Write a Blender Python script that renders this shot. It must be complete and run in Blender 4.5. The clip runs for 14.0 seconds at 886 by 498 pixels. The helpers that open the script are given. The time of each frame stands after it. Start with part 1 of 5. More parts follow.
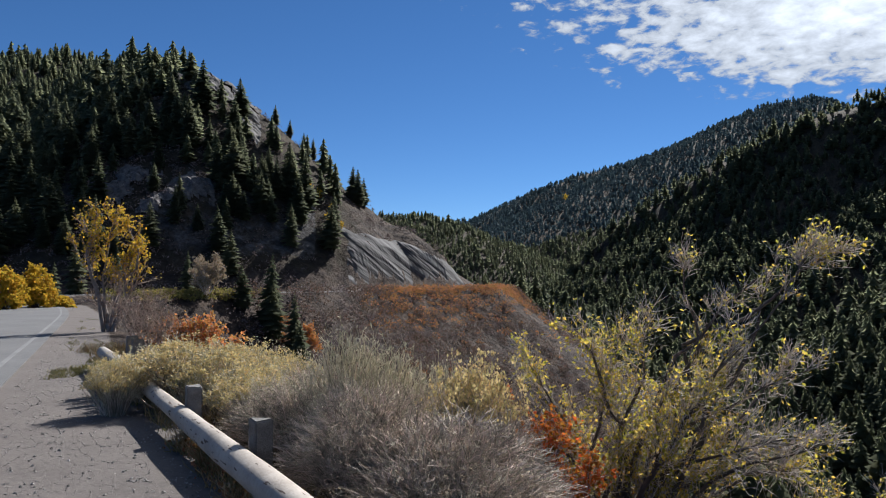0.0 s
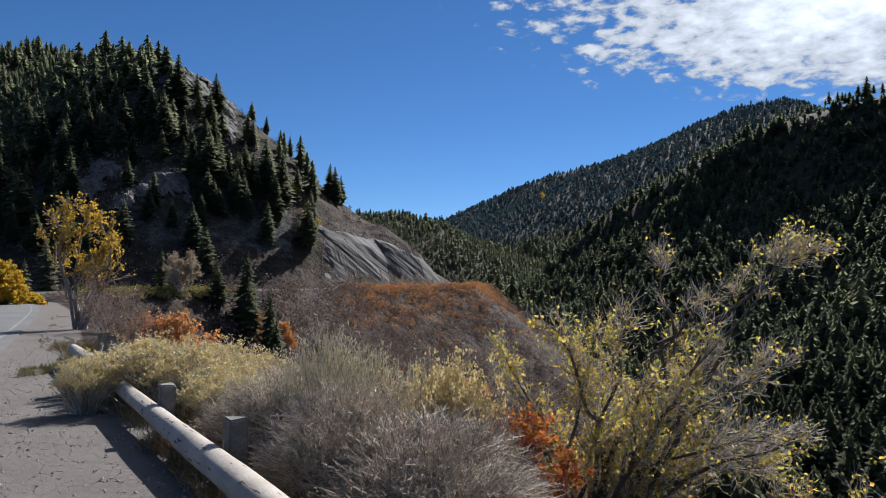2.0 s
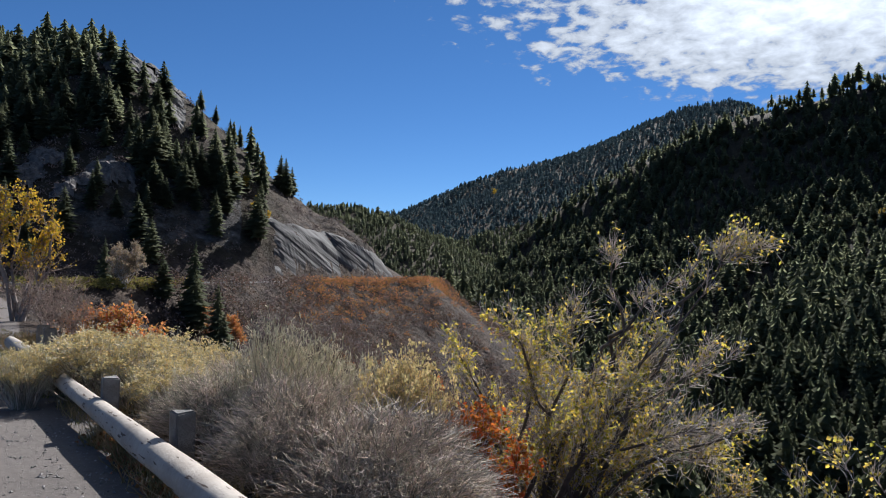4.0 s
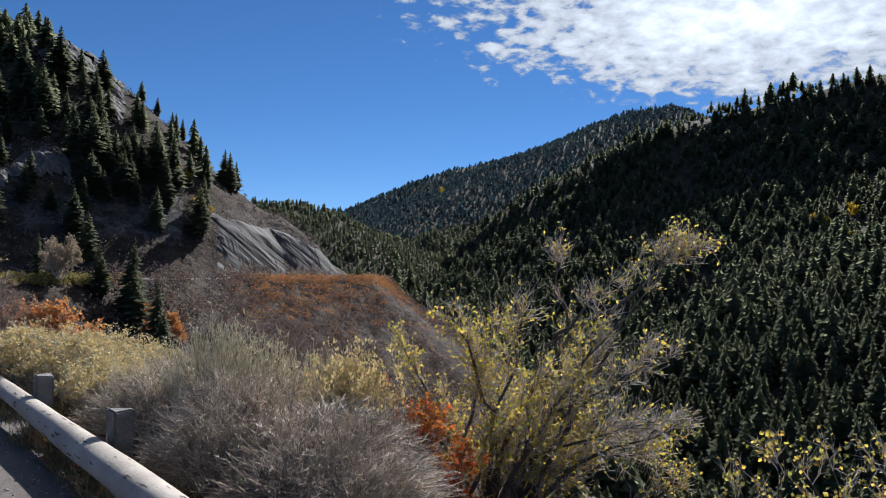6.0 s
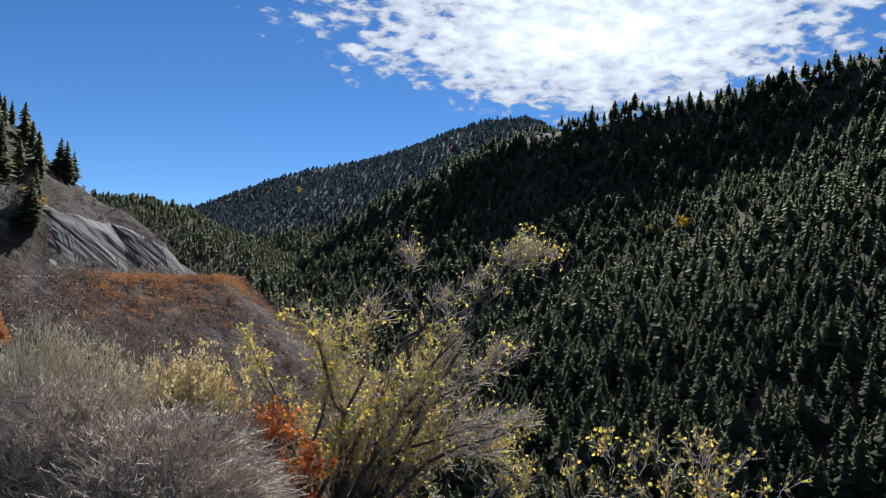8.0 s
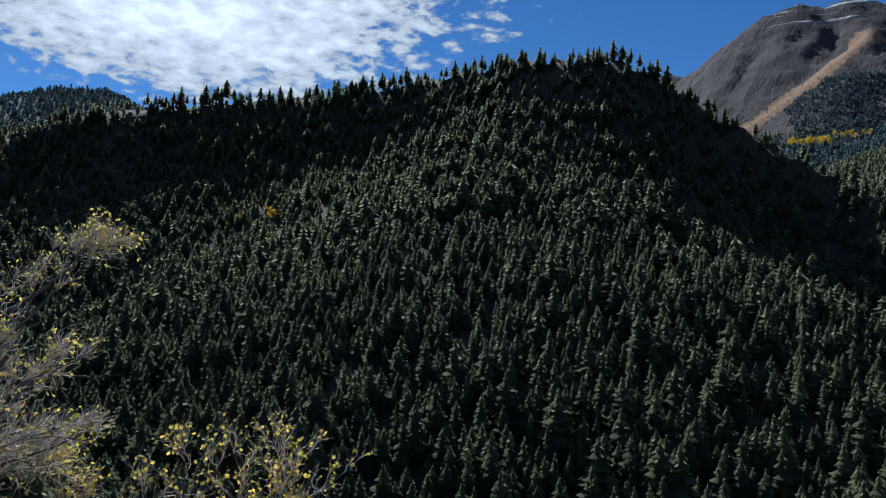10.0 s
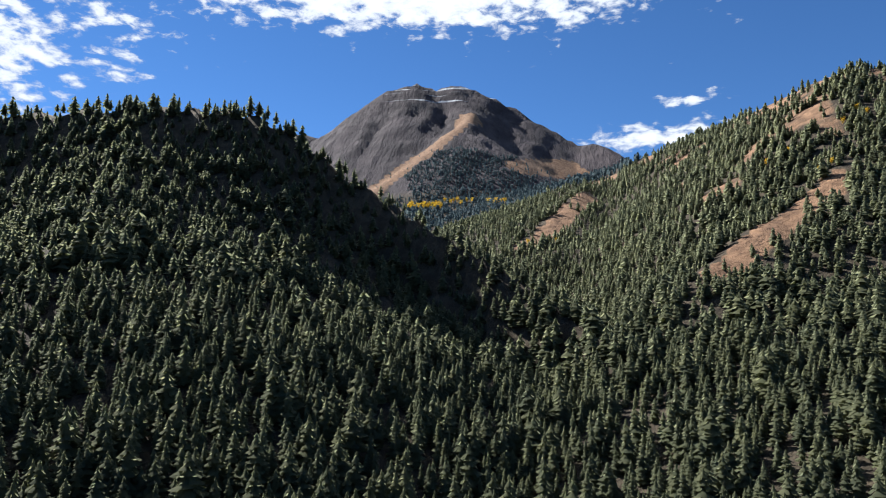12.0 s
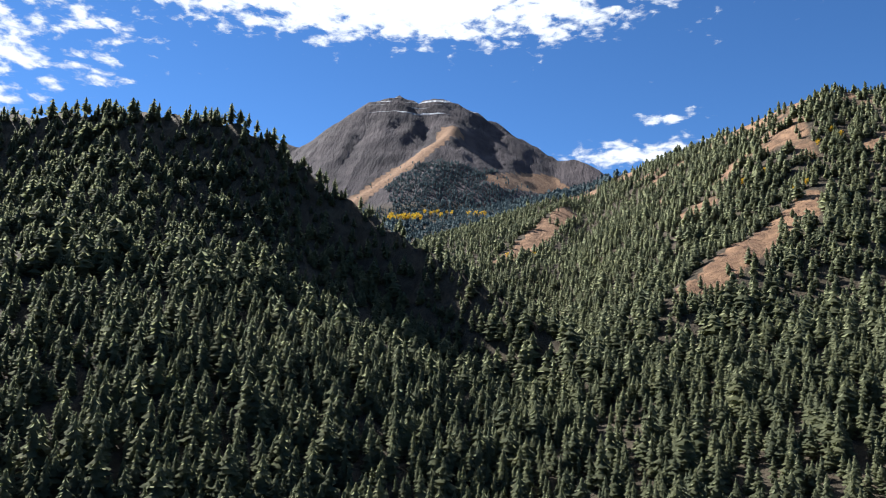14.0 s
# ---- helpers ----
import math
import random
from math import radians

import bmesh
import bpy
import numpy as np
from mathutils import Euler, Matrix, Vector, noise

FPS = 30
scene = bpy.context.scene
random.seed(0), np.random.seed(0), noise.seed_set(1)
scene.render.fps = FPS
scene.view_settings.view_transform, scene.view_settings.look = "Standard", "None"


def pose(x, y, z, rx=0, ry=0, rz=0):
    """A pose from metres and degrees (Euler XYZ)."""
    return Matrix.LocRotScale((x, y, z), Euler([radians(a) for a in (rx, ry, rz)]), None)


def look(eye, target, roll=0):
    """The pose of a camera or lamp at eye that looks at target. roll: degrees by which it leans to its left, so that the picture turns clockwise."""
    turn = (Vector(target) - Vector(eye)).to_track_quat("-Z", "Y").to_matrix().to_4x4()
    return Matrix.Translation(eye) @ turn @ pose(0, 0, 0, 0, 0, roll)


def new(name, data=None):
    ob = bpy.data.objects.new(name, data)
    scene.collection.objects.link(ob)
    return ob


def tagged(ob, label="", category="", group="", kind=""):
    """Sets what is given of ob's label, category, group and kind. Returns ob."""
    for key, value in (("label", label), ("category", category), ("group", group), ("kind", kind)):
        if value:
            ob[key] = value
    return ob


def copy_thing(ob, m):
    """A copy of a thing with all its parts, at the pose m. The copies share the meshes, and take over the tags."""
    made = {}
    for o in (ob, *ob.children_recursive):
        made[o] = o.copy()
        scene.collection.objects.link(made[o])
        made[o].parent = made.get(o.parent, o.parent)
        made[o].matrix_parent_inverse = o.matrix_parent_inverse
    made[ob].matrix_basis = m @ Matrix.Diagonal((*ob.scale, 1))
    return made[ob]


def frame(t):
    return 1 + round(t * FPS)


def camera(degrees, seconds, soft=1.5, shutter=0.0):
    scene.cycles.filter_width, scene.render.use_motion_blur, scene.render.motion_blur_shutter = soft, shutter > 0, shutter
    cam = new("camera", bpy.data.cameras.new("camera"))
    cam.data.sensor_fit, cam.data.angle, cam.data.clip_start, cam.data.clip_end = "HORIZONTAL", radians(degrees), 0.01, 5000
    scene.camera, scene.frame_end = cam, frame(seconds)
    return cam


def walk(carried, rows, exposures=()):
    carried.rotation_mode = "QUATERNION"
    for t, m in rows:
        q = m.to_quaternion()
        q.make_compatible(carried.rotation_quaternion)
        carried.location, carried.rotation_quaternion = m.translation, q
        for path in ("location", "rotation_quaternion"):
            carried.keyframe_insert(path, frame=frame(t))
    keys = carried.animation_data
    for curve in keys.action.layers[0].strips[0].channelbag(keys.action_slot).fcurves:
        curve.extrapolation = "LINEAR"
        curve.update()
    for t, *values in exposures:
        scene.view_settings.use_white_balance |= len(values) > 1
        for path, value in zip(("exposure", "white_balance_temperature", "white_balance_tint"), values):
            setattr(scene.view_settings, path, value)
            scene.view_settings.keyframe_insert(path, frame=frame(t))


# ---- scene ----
# ---------------------------------------------------------------- camera
def aim(x, y, z, turn, tilt, lean):
    """A pose by compass turn (clockwise from +y), tilt above the horizon and lean, in degrees."""
    return pose(x, y, z, 90 + tilt, 0, -turn) @ pose(0, 0, 0, 0, 0, lean)


cam = camera(62.2, 14.0, soft=1.0)
PATH = [
    (0.0, aim(0.000, 0.000, 1.600, 0.00, 2.82, -0.02)),
    (0.5, aim(0.000, 0.006, 1.602, 0.34, 2.86, 0.00)),
    (1.0, aim(-0.007, 0.021, 1.600, 0.68, 2.89, 0.11)),
    (1.5, aim(-0.010, 0.029, 1.596, 1.16, 2.84, 0.17)),
    (2.0, aim(-0.009, 0.039, 1.594, 1.78, 2.69, 0.20)),
    (2.5, aim(-0.017, 0.056, 1.587, 2.53, 2.59, 0.34)),
    (3.0, aim(-0.022, 0.068, 1.585, 3.39, 2.46, 0.44)),
    (5.5, aim(-0.037, 0.064, 1.569, 8.86, 2.14, 1.08)),
    (6.0, aim(-0.039, 0.062, 1.569, 9.72, 2.22, 1.19)),
    (6.5, aim(-0.036, 0.055, 1.566, 10.70, 2.33, 1.36)),
    (7.0, aim(-0.041, 0.034, 1.560, 12.51, 2.42, 1.40)),
    (7.2, aim(-0.037, 0.025, 1.560, 13.56, 2.48, 1.50)),
    (9.3, aim(0.020, 0.029, 1.590, 40.07, 2.97, 2.41)),
    (9.5, aim(0.021, 0.025, 1.590, 43.51, 2.96, 2.35)),
    (10.0, aim(0.026, 0.013, 1.595, 52.21, 3.04, 2.07)),
    (10.5, aim(0.029, 0.010, 1.600, 60.81, 3.63, 1.44)),
    (11.0, aim(0.030, 0.005, 1.605, 69.27, 4.68, 0.70)),
    (11.5, aim(0.030, 0.000, 1.608, 75.91, 6.09, -0.01)),
    (12.0, aim(0.020, -0.004, 1.608, 80.12, 7.72, -0.06)),
    (12.5, aim(0.010, -0.004, 1.605, 81.91, 8.35, 0.32)),
    (13.0, aim(-0.010, -0.010, 1.600, 82.84, 7.25, 0.69)),
    (13.5, aim(-0.030, -0.010, 1.595, 83.37, 6.49, 0.99)),
    (14.0, aim(-0.040, -0.010, 1.595, 81.75, 8.68, 0.87)),
]
walk(cam, PATH, exposures=[(0.0, 0.85, 5800, 10), (7.2, 0.9, 5700, 10), (9.5, 1.1, 5500, 9), (10.0, 0.7, 5300, 6), (10.4, 1.05, 5400, 7), (10.9, 1.5, 5900, 11), (13.0, 1.45, 5900, 11), (14.0, 1.62, 5900, 11)])

# ---------------------------------------------------------------- world, sun
SUN_TURN, SUN_HEIGHT = 30.0, 41.0


def link(tree, a, b):
    tree.links.new(a, b)


def node(tree, kind, **values):
    n = tree.nodes.new(kind)
    for key, value in values.items():
        if key in n.inputs:
            n.inputs[key].default_value = value
    return n


def make_world():
    world = bpy.data.worlds.new("sky")
    scene.world = world
    world.use_nodes = True
    t = world.node_tree
    t.nodes.clear()
    out = t.nodes.new("ShaderNodeOutputWorld")
    sky = t.nodes.new("ShaderNodeTexSky")
    sky.sky_type = "NISHITA"
    sky.sun_disc = False
    sky.sun_elevation = radians(SUN_HEIGHT)
    sky.sun_rotation = radians(SUN_TURN)
    sky.altitude = 3500
    sky.air_density, sky.dust_density, sky.ozone_density = 1.0, 0.0, 4.0
    back = node(t, "ShaderNodeBackground", Strength=0.052)
    deep = node(t, "ShaderNodeHueSaturation", Saturation=1.13, Value=0.95)
    link(t, sky.outputs[0], deep.inputs["Color"])
    link(t, deep.outputs[0], back.inputs[0])
    # clouds: a sheet of fleece over the valley, placed by direction divided by height
    coord = t.nodes.new("ShaderNodeTexCoord")
    sep = t.nodes.new("ShaderNodeSeparateXYZ")
    link(t, coord.outputs["Generated"], sep.inputs[0])

    def math_node(op, a, b=None, c=None):
        m = t.nodes.new("ShaderNodeMath")
        m.operation = op
        for k, v in enumerate((a, b, c)):
            if v is None:
                continue
            if isinstance(v, (int, float)):
                m.inputs[k].default_value = v
            else:
                link(t, v, m.inputs[k])
        return m.outputs[0]

    up = math_node("MAXIMUM", sep.outputs[2], 0.03)
    px = math_node("DIVIDE", sep.outputs[0], up)
    py = math_node("DIVIDE", sep.outputs[1], up)

    def bank(turn, height, wide, deep):
        """How deep a direction lies in one elliptic bank of cloud, on the sheet."""
        d = 1 / math.tan(radians(height))
        cx, cy = d * math.sin(radians(turn)), d * math.cos(radians(turn))
        dx, dy = math_node("SUBTRACT", px, cx), math_node("SUBTRACT", py, cy)
        s, c = math.sin(radians(turn)), math.cos(radians(turn))
        across = math_node("SUBTRACT", math_node("MULTIPLY", dx, c), math_node("MULTIPLY", dy, s))
        along = math_node("ADD", math_node("MULTIPLY", dx, s), math_node("MULTIPLY", dy, c))
        a2 = math_node("POWER", math_node("ABSOLUTE", math_node("DIVIDE", across, wide)), 2.0)
        b2 = math_node("POWER", math_node("ABSOLUTE", math_node("DIVIDE", along, deep)), 2.0)
        return math_node("SUBTRACT", 1.0, math_node("SQRT", math_node("ADD", a2, b2)))

    main = bank(33.0, 18.8, 1.16, 1.42)
    east = bank(76.0, 28.5, 0.80, 0.42)
    low = math_node("MULTIPLY", bank(96.5, 15.6, 0.36, 0.24), 0.40)
    puff = math_node("MULTIPLY", bank(99.2, 18.4, 0.14, 0.10), 0.36)
    over = math_node("MULTIPLY", bank(58.0, 50.0, 1.35, 1.10), 0.6)   # fleece carried on overhead, unseen, added to brighten the shade from above
    depth = math_node("MAXIMUM", math_node("MAXIMUM", math_node("MAXIMUM", main, over), east), math_node("MAXIMUM", low, puff))
    flatten = t.nodes.new("ShaderNodeMapping")
    flatten.inputs["Scale"].default_value = (1.0, 1.0, 2.2)
    flatten.inputs["Rotation"].default_value = (0.0, radians(7), 0.0)
    link(t, coord.outputs["Generated"], flatten.inputs["Vector"])
    n1 = node(t, "ShaderNodeTexNoise", Scale=9.0, Detail=3.0, Roughness=0.5)
    n2 = node(t, "ShaderNodeTexNoise", Scale=36.0, Detail=5.0, Roughness=0.58, Distortion=0.25)
    link(t, flatten.outputs[0], n1.inputs["Vector"])
    link(t, flatten.outputs[0], n2.inputs["Vector"])
    rough = math_node("ADD", math_node("MULTIPLY", math_node("SUBTRACT", n1.outputs[0], 0.5), 1.2),
                      math_node("MULTIPLY", math_node("SUBTRACT", n2.outputs[0], 0.5), 2.8))
    dense = math_node("ADD", math_node("MULTIPLY", depth, 1.7), rough)
    cover = t.nodes.new("ShaderNodeMapRange")
    cover.interpolation_type = "SMOOTHSTEP"
    cover.inputs["From Min"].default_value, cover.inputs["From Max"].default_value = 0.05, 0.62
    link(t, dense, cover.inputs[0])
    white = node(t, "ShaderNodeMapRange")
    white.inputs["From Min"].default_value, white.inputs["From Max"].default_value = 0.05, 2.8
    white.inputs["To Min"].default_value, white.inputs["To Max"].default_value = 0.24, 0.85
    link(t, dense, white.inputs[0])
    cloud = node(t, "ShaderNodeBackground", Color=(0.93, 0.96, 1.0, 1.0))
    link(t, white.outputs[0], cloud.inputs["Strength"])
    mix = t.nodes.new("ShaderNodeMixShader")
    link(t, cover.outputs[0], mix.inputs[0])
    link(t, back.outputs[0], mix.inputs[1])
    link(t, cloud.outputs[0], mix.inputs[2])
    link(t, mix.outputs[0], out.inputs[0])


make_world()
sun_data = bpy.data.lights.new("sun", "SUN")
sun_data.energy, sun_data.angle, sun_data.color = 4.9, radians(0.53), (1.0, 0.93, 0.83)
sun = new("sun", sun_data)
s_a, s_h = radians(SUN_TURN), radians(SUN_HEIGHT)
sun.matrix_world = look((0, 0, 0), (-math.sin(s_a) * math.cos(s_h), -math.cos(s_a) * math.cos(s_h), -math.sin(s_h)))

# ---------------------------------------------------------------- materials
def material(name, base, dark=None, scale=4.0, rough=0.85, bump=0.3, bump_scale=None, metal=0.0, through_light=0.0,
             vary=0.0, island=0.0, clear=1.0, spec=0.3):
    """A surface of two tones mixed by coarse and fine noise, with a bump; vary and island shift its value per object or per loose piece."""
    m = bpy.data.materials.new(name)
    m.use_nodes = True
    t = m.node_tree
    bsdf = t.nodes["Principled BSDF"]
    out = t.nodes["Material Output"]
    bsdf.inputs["Roughness"].default_value = rough
    bsdf.inputs["Metallic"].default_value = metal
    bsdf.inputs["Specular IOR Level"].default_value = spec
    dark = dark or tuple(c * 0.6 for c in base)
    coord = t.nodes.new("ShaderNodeTexCoord")
    big = node(t, "ShaderNodeTexNoise", Scale=scale, Detail=5.0, Roughness=0.6)
    fine = node(t, "ShaderNodeTexNoise", Scale=scale * 9.0, Detail=4.0, Roughness=0.7)
    link(t, coord.outputs["Object"], big.inputs["Vector"])
    link(t, coord.outputs["Object"], fine.inputs["Vector"])
    add = t.nodes.new("ShaderNodeMath")
    add.operation = "MULTIPLY_ADD"
    link(t, fine.outputs[0], add.inputs[0])
    add.inputs[1].default_value = 0.5
    link(t, big.outputs[0], add.inputs[2])
    ramp = t.nodes.new("ShaderNodeValToRGB")
    ramp.color_ramp.elements[0].position, ramp.color_ramp.elements[1].position = 0.55, 0.95
    ramp.color_ramp.elements[0].color = (*dark, 1)
    ramp.color_ramp.elements[1].color = (*base, 1)
    link(t, add.outputs[0], ramp.inputs[0])
    colour = ramp.outputs[0]
    if vary or island:
        hsv = t.nodes.new("ShaderNodeHueSaturation")
        if vary:
            source = t.nodes.new("ShaderNodeObjectInfo").outputs["Random"]
            amount = vary
        else:
            source = t.nodes.new("ShaderNodeNewGeometry").outputs["Random Per Island"]
            amount = island
        span = t.nodes.new("ShaderNodeMapRange")
        span.inputs["To Min"].default_value, span.inputs["To Max"].default_value = 1 - amount, 1 + amount
        link(t, source, span.inputs[0])
        link(t, span.outputs[0], hsv.inputs["Value"])
        hue = t.nodes.new("ShaderNodeMapRange")
        hue.inputs["To Min"].default_value, hue.inputs["To Max"].default_value = 0.5 + amount * 0.06, 0.5 - amount * 0.06
        link(t, source, hue.inputs[0])
        link(t, hue.outputs[0], hsv.inputs["Hue"])
        link(t, colour, hsv.inputs["Color"])
        colour = hsv.outputs[0]
    link(t, colour, bsdf.inputs["Base Color"])
    if bump:
        b = node(t, "ShaderNodeBump", Strength=bump, Distance=0.02)
        n3 = node(t, "ShaderNodeTexNoise", Scale=bump_scale or scale * 6.0, Detail=5.0, Roughness=0.65)
        link(t, coord.outputs["Object"], n3.inputs["Vector"])
        link(t, n3.outputs[0], b.inputs["Height"])
        link(t, b.outputs[0], bsdf.inputs["Normal"])
    if through_light:
        tr = t.nodes.new("ShaderNodeBsdfTranslucent")
        pale = node(t, "ShaderNodeHueSaturation", Value=clear)
        link(t, colour, pale.inputs["Color"])
        link(t, pale.outputs[0], tr.inputs[0])
        mix = node(t, "ShaderNodeMixShader", Fac=through_light)
        link(t, bsdf.outputs[0], mix.inputs[1])
        link(t, tr.outputs[0], mix.inputs[2])
        link(t, mix.outputs[0], out.inputs[0])
    return m


M_NEEDLE = material("conifer_needles", (0.120, 0.126, 0.068), (0.072, 0.082, 0.052), scale=0.05, bump=0, through_light=0.52, clear=2.2, island=0.16, spec=0.05)
M_NEEDLE_ONE = material("conifer_needles_near", (0.116, 0.122, 0.068), (0.070, 0.078, 0.050), scale=0.7, bump=0, through_light=0.52, clear=2.1, vary=0.22, spec=0.05)
# the blue haze of distance is put into the colour of these needles
M_NEEDLE_FAR = material("distant_needles_haze_blue", (0.070, 0.100, 0.104), (0.054, 0.080, 0.086), scale=0.1, bump=0, through_light=0.35, clear=1.3, island=0.10, spec=0.1)
M_TRUNK = material("conifer_bark", (0.16, 0.12, 0.09), scale=2.0)
M_WOOD_GREY = material("weathered_post_wood", (0.231, 0.217, 0.203), (0.112, 0.101, 0.091), scale=6.0, bump=0.8, bump_scale=60, vary=0.1)
M_ASPHALT = material("asphalt", (0.150, 0.146, 0.142), (0.105, 0.102, 0.100), scale=0.35, bump=0.4, bump_scale=120)
M_PAINT = material("road_paint", (0.205, 0.20, 0.195), (0.14, 0.137, 0.134), scale=1.2, bump=0.1)


def ground_material():
    """Soil, gravel, bare slope, grey rock, brush litter and high rock with snow, laid where the ground's own masks say."""
    m = bpy.data.materials.new("ground_cover")
    m.use_nodes = True
    t = m.node_tree
    bsdf = t.nodes["Principled BSDF"]
    bsdf.inputs["Roughness"].default_value = 0.95
    bsdf.inputs["Specular IOR Level"].default_value = 0.15
    coord = t.nodes.new("ShaderNodeTexCoord").outputs["Object"]

    def tone(a, b, scale, lo=0.4, hi=0.62, detail=8.0):
        n = node(t, "ShaderNodeTexNoise", Scale=scale, Detail=detail, Roughness=0.65)
        link(t, coord, n.inputs["Vector"])
        r = t.nodes.new("ShaderNodeValToRGB")
        r.color_ramp.elements[0].position, r.color_ramp.elements[1].position = lo, hi
        r.color_ramp.elements[0].color, r.color_ramp.elements[1].color = (*a, 1), (*b, 1)
        link(t, n.outputs[0], r.inputs[0])
        return r.outputs[0], n.outputs[0]

    def mixed(f, a, b):
        x = t.nodes.new("ShaderNodeMix")
        x.data_type = "RGBA"
        link(t, f, x.inputs[0])
        link(t, a, x.inputs[6])
        link(t, b, x.inputs[7])
        return x.outputs[2]

    def mask(layer, channel, worn, scale):
        a = t.nodes.new("ShaderNodeVertexColor")
        a.layer_name = layer
        s = t.nodes.new("ShaderNodeSeparateColor")
        link(t, a.outputs[0], s.inputs[0])
        n = node(t, "ShaderNodeTexNoise", Scale=scale, Detail=6.0, Roughness=0.7)
        link(t, coord, n.inputs["Vector"])
        j = t.nodes.new("ShaderNodeMath")
        j.operation = "MULTIPLY_ADD"
        link(t, n.outputs[0], j.inputs[0])
        j.inputs[1].default_value = worn
        link(t, s.outputs[channel], j.inputs[2])
        r = t.nodes.new("ShaderNodeMapRange")
        r.inputs["From Min"].default_value, r.inputs["From Max"].default_value = 0.5 + worn * 0.5 - 0.12, 0.5 + worn * 0.5 + 0.12
        link(t, j.outputs[0], r.inputs[0])
        return r.outputs[0]

    litter, _ = tone((0.036, 0.029, 0.020), (0.070, 0.056, 0.037), 0.13)
    brush, _ = tone((0.039, 0.030, 0.026), (0.098, 0.072, 0.055), 0.25)
    bare, _ = tone((0.125, 0.074, 0.044), (0.25, 0.150, 0.086), 0.09)
    rock, _ = tone((0.052, 0.049, 0.049), (0.175, 0.164, 0.158), 0.2, 0.42, 0.62)
    gravel, _ = tone((0.102, 0.090, 0.081), (0.194, 0.169, 0.151), 14.0, 0.3, 0.7)
    patch, _ = tone((0.097, 0.084, 0.076), (0.175, 0.153, 0.138), 0.9, 0.3, 0.7)
    gravel = mixed_value(t, 0.5, gravel, patch)
    high, _ = tone((0.031, 0.027, 0.030), (0.074, 0.061, 0.064), 0.008, 0.35, 0.65)
    snow, _ = tone((0.34, 0.36, 0.38), (0.56, 0.57, 0.60), 0.02)
    colour = mixed(mask("cover", 2, 0.9, 0.5), litter, rock)
    colour = mixed(mask("cover_two", 0, 0.9, 0.3), colour, brush)
    colour = mixed(mask("cover", 1, 0.7, 0.06), colour, bare)
    colour = mixed(mask("cover_two", 1, 0.5, 0.01), colour, high)
    # snow lies on the ledges of the high rock, in level streaks
    sep = t.nodes.new("ShaderNodeSeparateXYZ")
    link(t, coord, sep.inputs[0])
    stretch = node(t, "ShaderNodeMapping")
    stretch.inputs["Scale"].default_value = (0.0022, 0.0022, 0.035)
    link(t, coord, stretch.inputs["Vector"])
    streak = node(t, "ShaderNodeTexNoise", Scale=1.0, Detail=7.0, Roughness=0.6)
    link(t, stretch.outputs[0], streak.inputs["Vector"])
    level = t.nodes.new("ShaderNodeMapRange")
    level.inputs["From Min"].default_value, level.inputs["From Max"].default_value = 1150.0, 1550.0
    level.inputs["To Min"].default_value, level.inputs["To Max"].default_value = -0.18, 0.12
    link(t, sep.outputs[2], level.inputs[0])
    both = t.nodes.new("ShaderNodeMath")
    both.operation = "ADD"
    link(t, streak.outputs[0], both.inputs[0])
    link(t, level.outputs[0], both.inputs[1])
    on = t.nodes.new("ShaderNodeMapRange")
    on.inputs["From Min"].default_value, on.inputs["From Max"].default_value = 0.63, 0.70
    link(t, both.outputs[0], on.inputs[0])
    colour = mixed(on.outputs[0], colour, snow)
    colour = mixed(mask("cover", 0, 0.35, 1.6), colour, gravel)
    link(t, colour, bsdf.inputs["Base Color"])
    n = node(t, "ShaderNodeTexNoise", Scale=22.0, Detail=8.0, Roughness=0.75)
    link(t, coord, n.inputs["Vector"])
    b = node(t, "ShaderNodeBump", Strength=0.7, Distance=0.03)
    link(t, n.outputs[0], b.inputs["Height"])
    wild = t.nodes.new("ShaderNodeMath")
    wild.operation = "SUBTRACT"
    wild.inputs[0].default_value = 1.0
    link(t, mask("cover", 0, 0.35, 1.6), wild.inputs[1])
    crag = node(t, "ShaderNodeTexNoise", Scale=0.22, Detail=9.0, Roughness=0.68)
    link(t, coord, crag.inputs["Vector"])
    b2 = node(t, "ShaderNodeBump", Distance=3.0)
    link(t, wild.outputs[0], b2.inputs["Strength"])
    link(t, crag.outputs[0], b2.inputs["Height"])
    link(t, b.outputs[0], b2.inputs["Normal"])
    ribs = node(t, "ShaderNodeMapping")
    ribs.inputs["Scale"].default_value = (0.005, 0.016, 0.005)
    link(t, coord, ribs.inputs["Vector"])
    gully = node(t, "ShaderNodeTexNoise", Scale=1.0, Detail=9.0, Roughness=0.66)
    link(t, ribs.outputs[0], gully.inputs["Vector"])
    b3 = node(t, "ShaderNodeBump", Distance=42.0)
    link(t, mask("cover_two", 1, 0.5, 0.01), b3.inputs["Strength"])
    link(t, gully.outputs[0], b3.inputs["Height"])
    link(t, b2.outputs[0], b3.inputs["Normal"])
    link(t, b3.outputs[0], bsdf.inputs["Normal"])
    return m


def mixed_value(t, f, a, b):
    x = t.nodes.new("ShaderNodeMix")
    x.data_type = "RGBA"
    x.inputs[0].default_value = f
    link(t, a, x.inputs[6])
    link(t, b, x.inputs[7])
    return x.outputs[2]


M_GROUND = ground_material()
